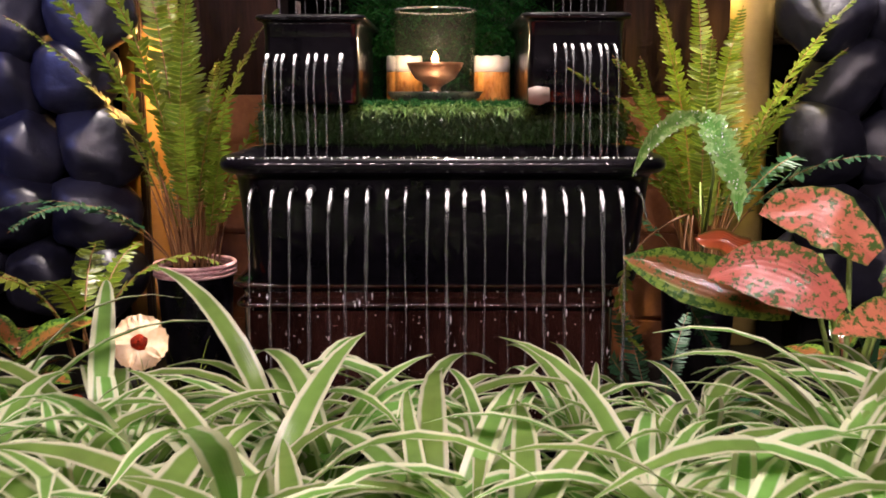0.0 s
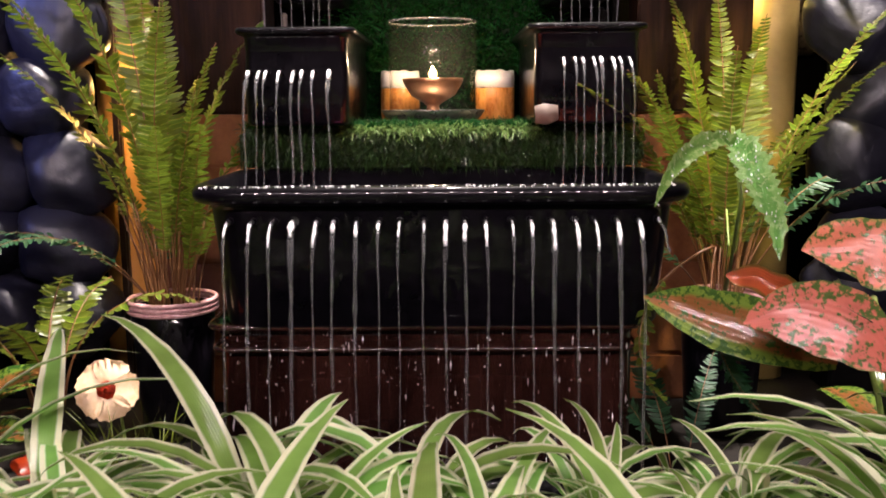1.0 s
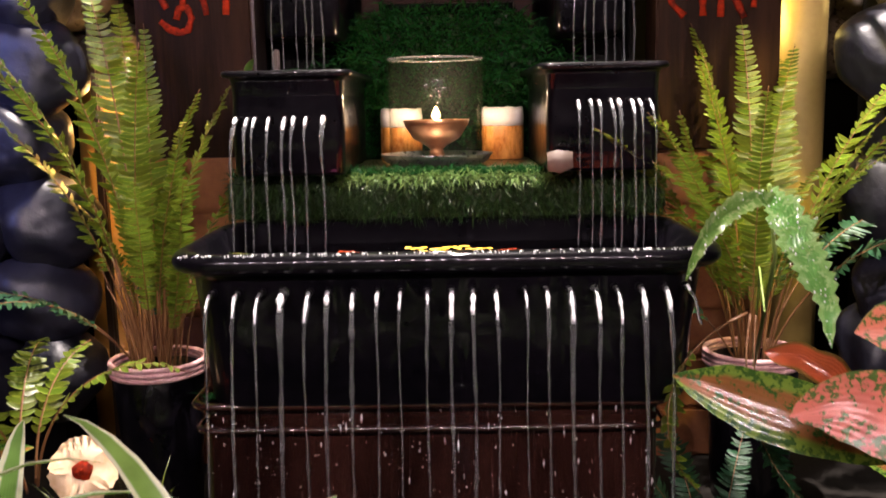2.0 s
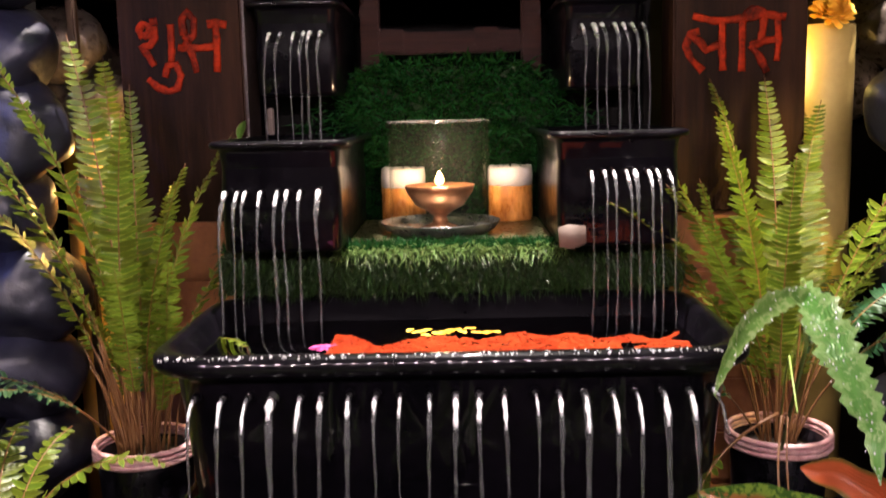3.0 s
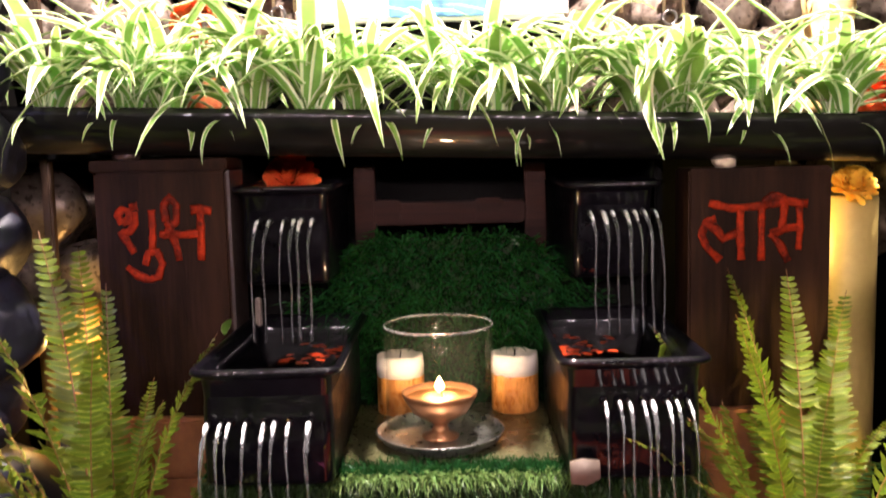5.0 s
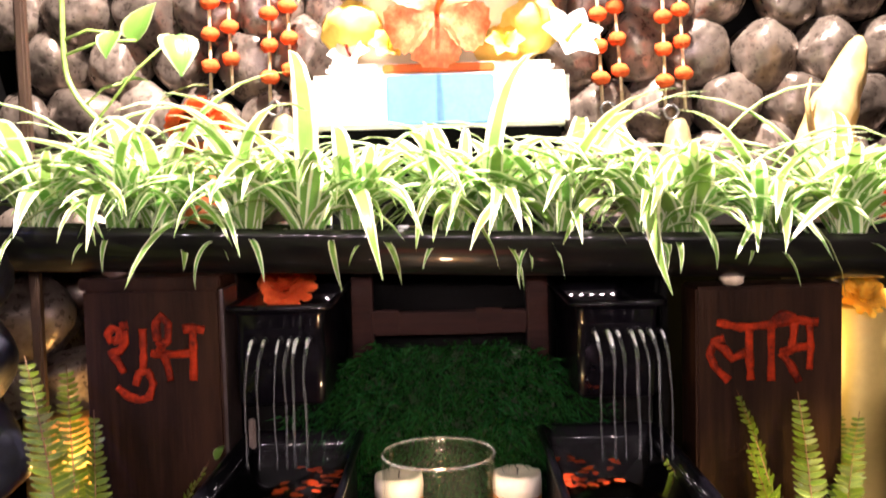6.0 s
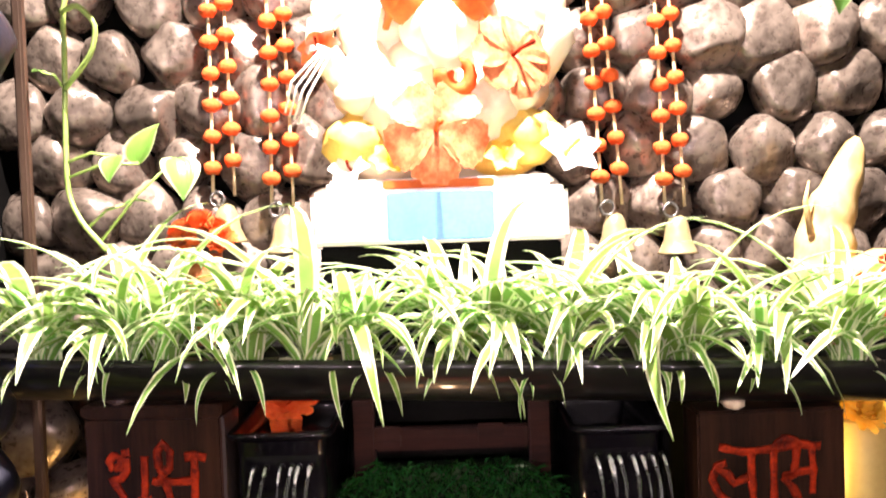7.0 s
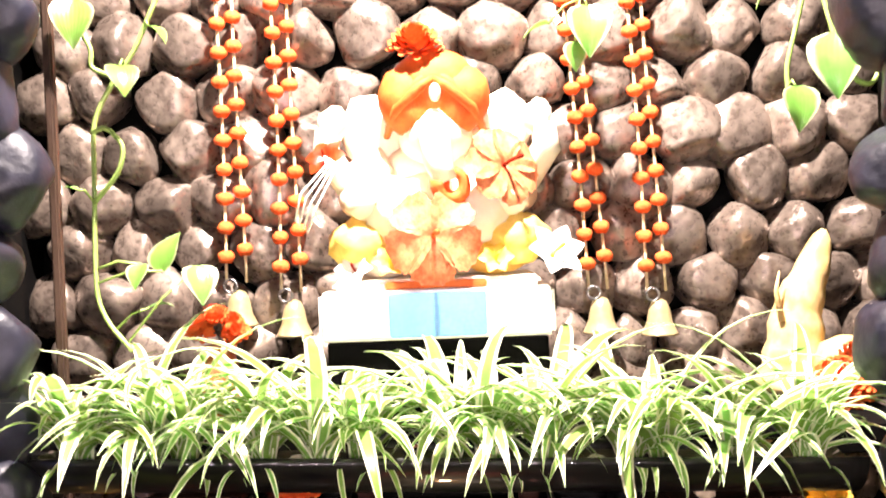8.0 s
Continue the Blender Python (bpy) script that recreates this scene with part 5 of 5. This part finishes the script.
def vine(pts, leaves, label):
    ob = thing("pothos_vine", pts[0], label, "vine", "pothos vines")
    o = Vector(pts[0])
    bm = bmesh.new()
    fine = []
    vs = [Vector(p) - o for p in pts]
    for a, b in zip(vs, vs[1:]):
        fine += [a.lerp(b, k / 4) for k in range(4)]
    fine.append(vs[-1])
    for _ in range(2):
        fine = [fine[0]] + [(fine[i - 1] + fine[i] * 2 + fine[i + 1]) / 4 for i in range(1, len(fine) - 1)] + [fine[-1]]
    tube(bm, fine, 0.0035, 7)
    part("stem", bm, M_STEM, ob)
    for (x, y, z), heading, tip, size in leaves:
        near = min(fine, key=lambda q: (q + o - Vector((x, y, z))).length)
        bm = bmesh.new()
        tube(bm, [near, (near + Vector((x, y, z)) - o) / 2 + Vector((0, 0, 0.008)), Vector((x, y, z)) - o], 0.0018, 6)
        part("stalk", bm, M_STEM, ob)
        heart(ob, Matrix.Translation(Vector((x, y, z)) - o) @ pose(0, 0, 0, 0, tip, heading), size)


vine([(-0.32, 1.70, 1.80), (-0.35, 1.64, 1.48), (-0.372, 1.62, 1.405), (-0.405, 1.62, 1.335), (-0.43, 1.62, 1.303), (-0.452, 1.62, 1.27), (-0.466, 1.62, 1.235), (-0.466, 1.62, 1.18), (-0.470, 1.62, 1.08), (-0.467, 1.61, 1.0), (-0.448, 1.60, 0.965), (-0.41, 1.58, 0.93)],
     [((-0.418, 1.60, 1.315), -60, 40, 0.055), ((-0.38, 1.61, 1.37), -20, 25, 0.04), ((-0.372, 1.60, 1.035), 60, -75, 0.065), ((-0.40, 1.60, 1.045), -100, 40, 0.04), ((-0.325, 1.60, 1.04), -60, 45, 0.06), ((-0.395, 1.61, 0.985), 10, -20, 0.035)],
     "pale green pothos vine hanging before the stones")
vine([(-0.50, 1.66, 1.80), (-0.497, 1.62, 1.42), (-0.475, 1.61, 1.37), (-0.458, 1.61, 1.34), (-0.463, 1.61, 1.315), (-0.432, 1.61, 1.303)],
     [((-0.478, 1.60, 1.405), -75, 62, 0.07)], "short pothos vine with one long leaf before the stones")
vine([(-0.466, 1.615, 1.228), (-0.440, 1.60, 1.234), (-0.416, 1.60, 1.208), (-0.424, 1.60, 1.17), (-0.466, 1.615, 1.132)], [((-0.485, 1.60, 1.15), 160, -30, 0.02)], "looping pothos tendril on the hanging vine")
vine([(0.50, 1.66, 1.80), (0.528, 1.62, 1.42), (0.540, 1.61, 1.36), (0.548, 1.60, 1.31)],
     [((0.545, 1.59, 1.318), -112, 66, 0.092), ((0.60, 1.60, 1.335), -70, 50, 0.075), ((0.56, 1.60, 1.385), -10, 20, 0.05)], "pothos vine with a large pale leaf hanging at the dark stones")
vine([(0.53, 1.66, 1.80), (0.520, 1.62, 1.40), (0.505, 1.62, 1.34), (0.488, 1.62, 1.28), (0.490, 1.62, 1.245)],
     [((0.497, 1.61, 1.252), -82, 66, 0.066), ((0.476, 1.62, 1.39), 170, 30, 0.04)], "pothos vine with a green leaf hanging at the dark stones")
vine([(0.548, 1.60, 1.315), (0.565, 1.59, 1.255), (0.592, 1.59, 1.245), (0.612, 1.60, 1.285), (0.606, 1.61, 1.33)], [((0.61, 1.60, 1.34), -120, 50, 0.03)], "looping pothos tendril beside the pale leaf")
vine([(0.225, 1.86, 1.80), (0.235, 1.85, 1.5), (0.243, 1.84, 1.44)], [((0.252, 1.83, 1.425), -88, 64, 0.088), ((0.232, 1.84, 1.37), -90, 70, 0.05), ((0.19, 1.84, 1.40), 190, 10, 0.05)], "short pothos vine hanging over the garland")


# ---- low growth and small things ----
def grass_tuft(where, count, height, label, seed, material, spread=0.03, width=0.0022):
    rnd = random.Random(seed)
    ob = thing("grass_tuft", where, label, "grass", "grass tufts")
    for k in range(count):
        bm = bmesh.new()
        ln = height * rnd.uniform(0.6, 1.15)
        strip(bm, arch(ln, rnd.uniform(70, 90), rnd.uniform(10, 75), 7), [width * w for w in (0.8, 1, 1, 0.9, 0.7, 0.45, 0.05)], 0.3, None, 2)
        b = part("blade", bm, material, ob)
        b.matrix_basis = pose(rnd.uniform(-spread, spread), rnd.uniform(-spread, spread), 0, 0, 0, rnd.uniform(0, 360))


grass_tuft((-0.37, 1.14, 0.0), 46, 0.125, "thin green grass beside the cream bloom", 3, M_FERN, 0.045)
grass_tuft((-0.30, 1.10, 0.0), 22, 0.10, "thin green grass beside the lower tank", 4, M_FERN, 0.03)
grass_tuft((0.50, 0.98, 0.10), 10, 0.34, "long slender grass blades beside the aglaonema", 5, M_FERNDARK, 0.03, 0.006)


def croton(where, label, seed, leaves, material, size):
    rnd = random.Random(seed)
    ob = thing("leafy_plant", where, label, "plant", "low leafy plants")
    bm = bmesh.new()
    tube(bm, [(0, 0, 0), (0.004, 0, size * 0.6), (0, 0.004, size * 1.1)], 0.003, 6)
    part("stem", bm, M_FERNSTEM, ob)
    for k in range(leaves):
        broad_leaf("leaf", size * rnd.uniform(0.7, 1.1), size * rnd.uniform(0.3, 0.45), rnd.uniform(20, 65), rnd.uniform(-50, 0), material, ob,
                   pose(0, 0, size * rnd.uniform(0.3, 1.1), rnd.uniform(-20, 20), 0, k * 137.5), 0.004)


croton((-0.53, 1.12, 0.0), "low bronze-green leafy plant by the dark stones", 3, 11, M_AGLARED, 0.12)
croton((-0.44, 1.06, 0.0), "low red-leaved plant under the cream bloom", 5, 7, M_PETAL, 0.06)
croton((0.50, 1.12, 0.0), "low yellow-green leafy plant beside the fern pot", 7, 9, M_AGLARED, 0.13)
croton((0.33, 1.02, 0.0), "low dark leafy plant beside the lower tank", 9, 8, M_FERNDARK, 0.09)
sprig = thing("leaf_sprig", (-0.262, 1.47, 0.548), "small yellow-green sprig lying over the pot rim", "leaf")
broad_leaf("leaf", 0.035, 0.012, 60, 20, M_POTHOS, sprig, pose(0, 0, 0, 0, 0, -60), 0.001)
tagged(part("pink_stub", box(bmesh.new(), -0.232, -0.224, 1.50, 1.507, 0.550, 0.585, 0.002), M_CREAM), "small pinkish stub standing on the pot rim", "stub")
petals("trough_petals", 26, -0.45, 0.45, 1.48, 1.53, 0.80, M_PETAL, "red petals scattered among the trough plants", 15, 0.008)
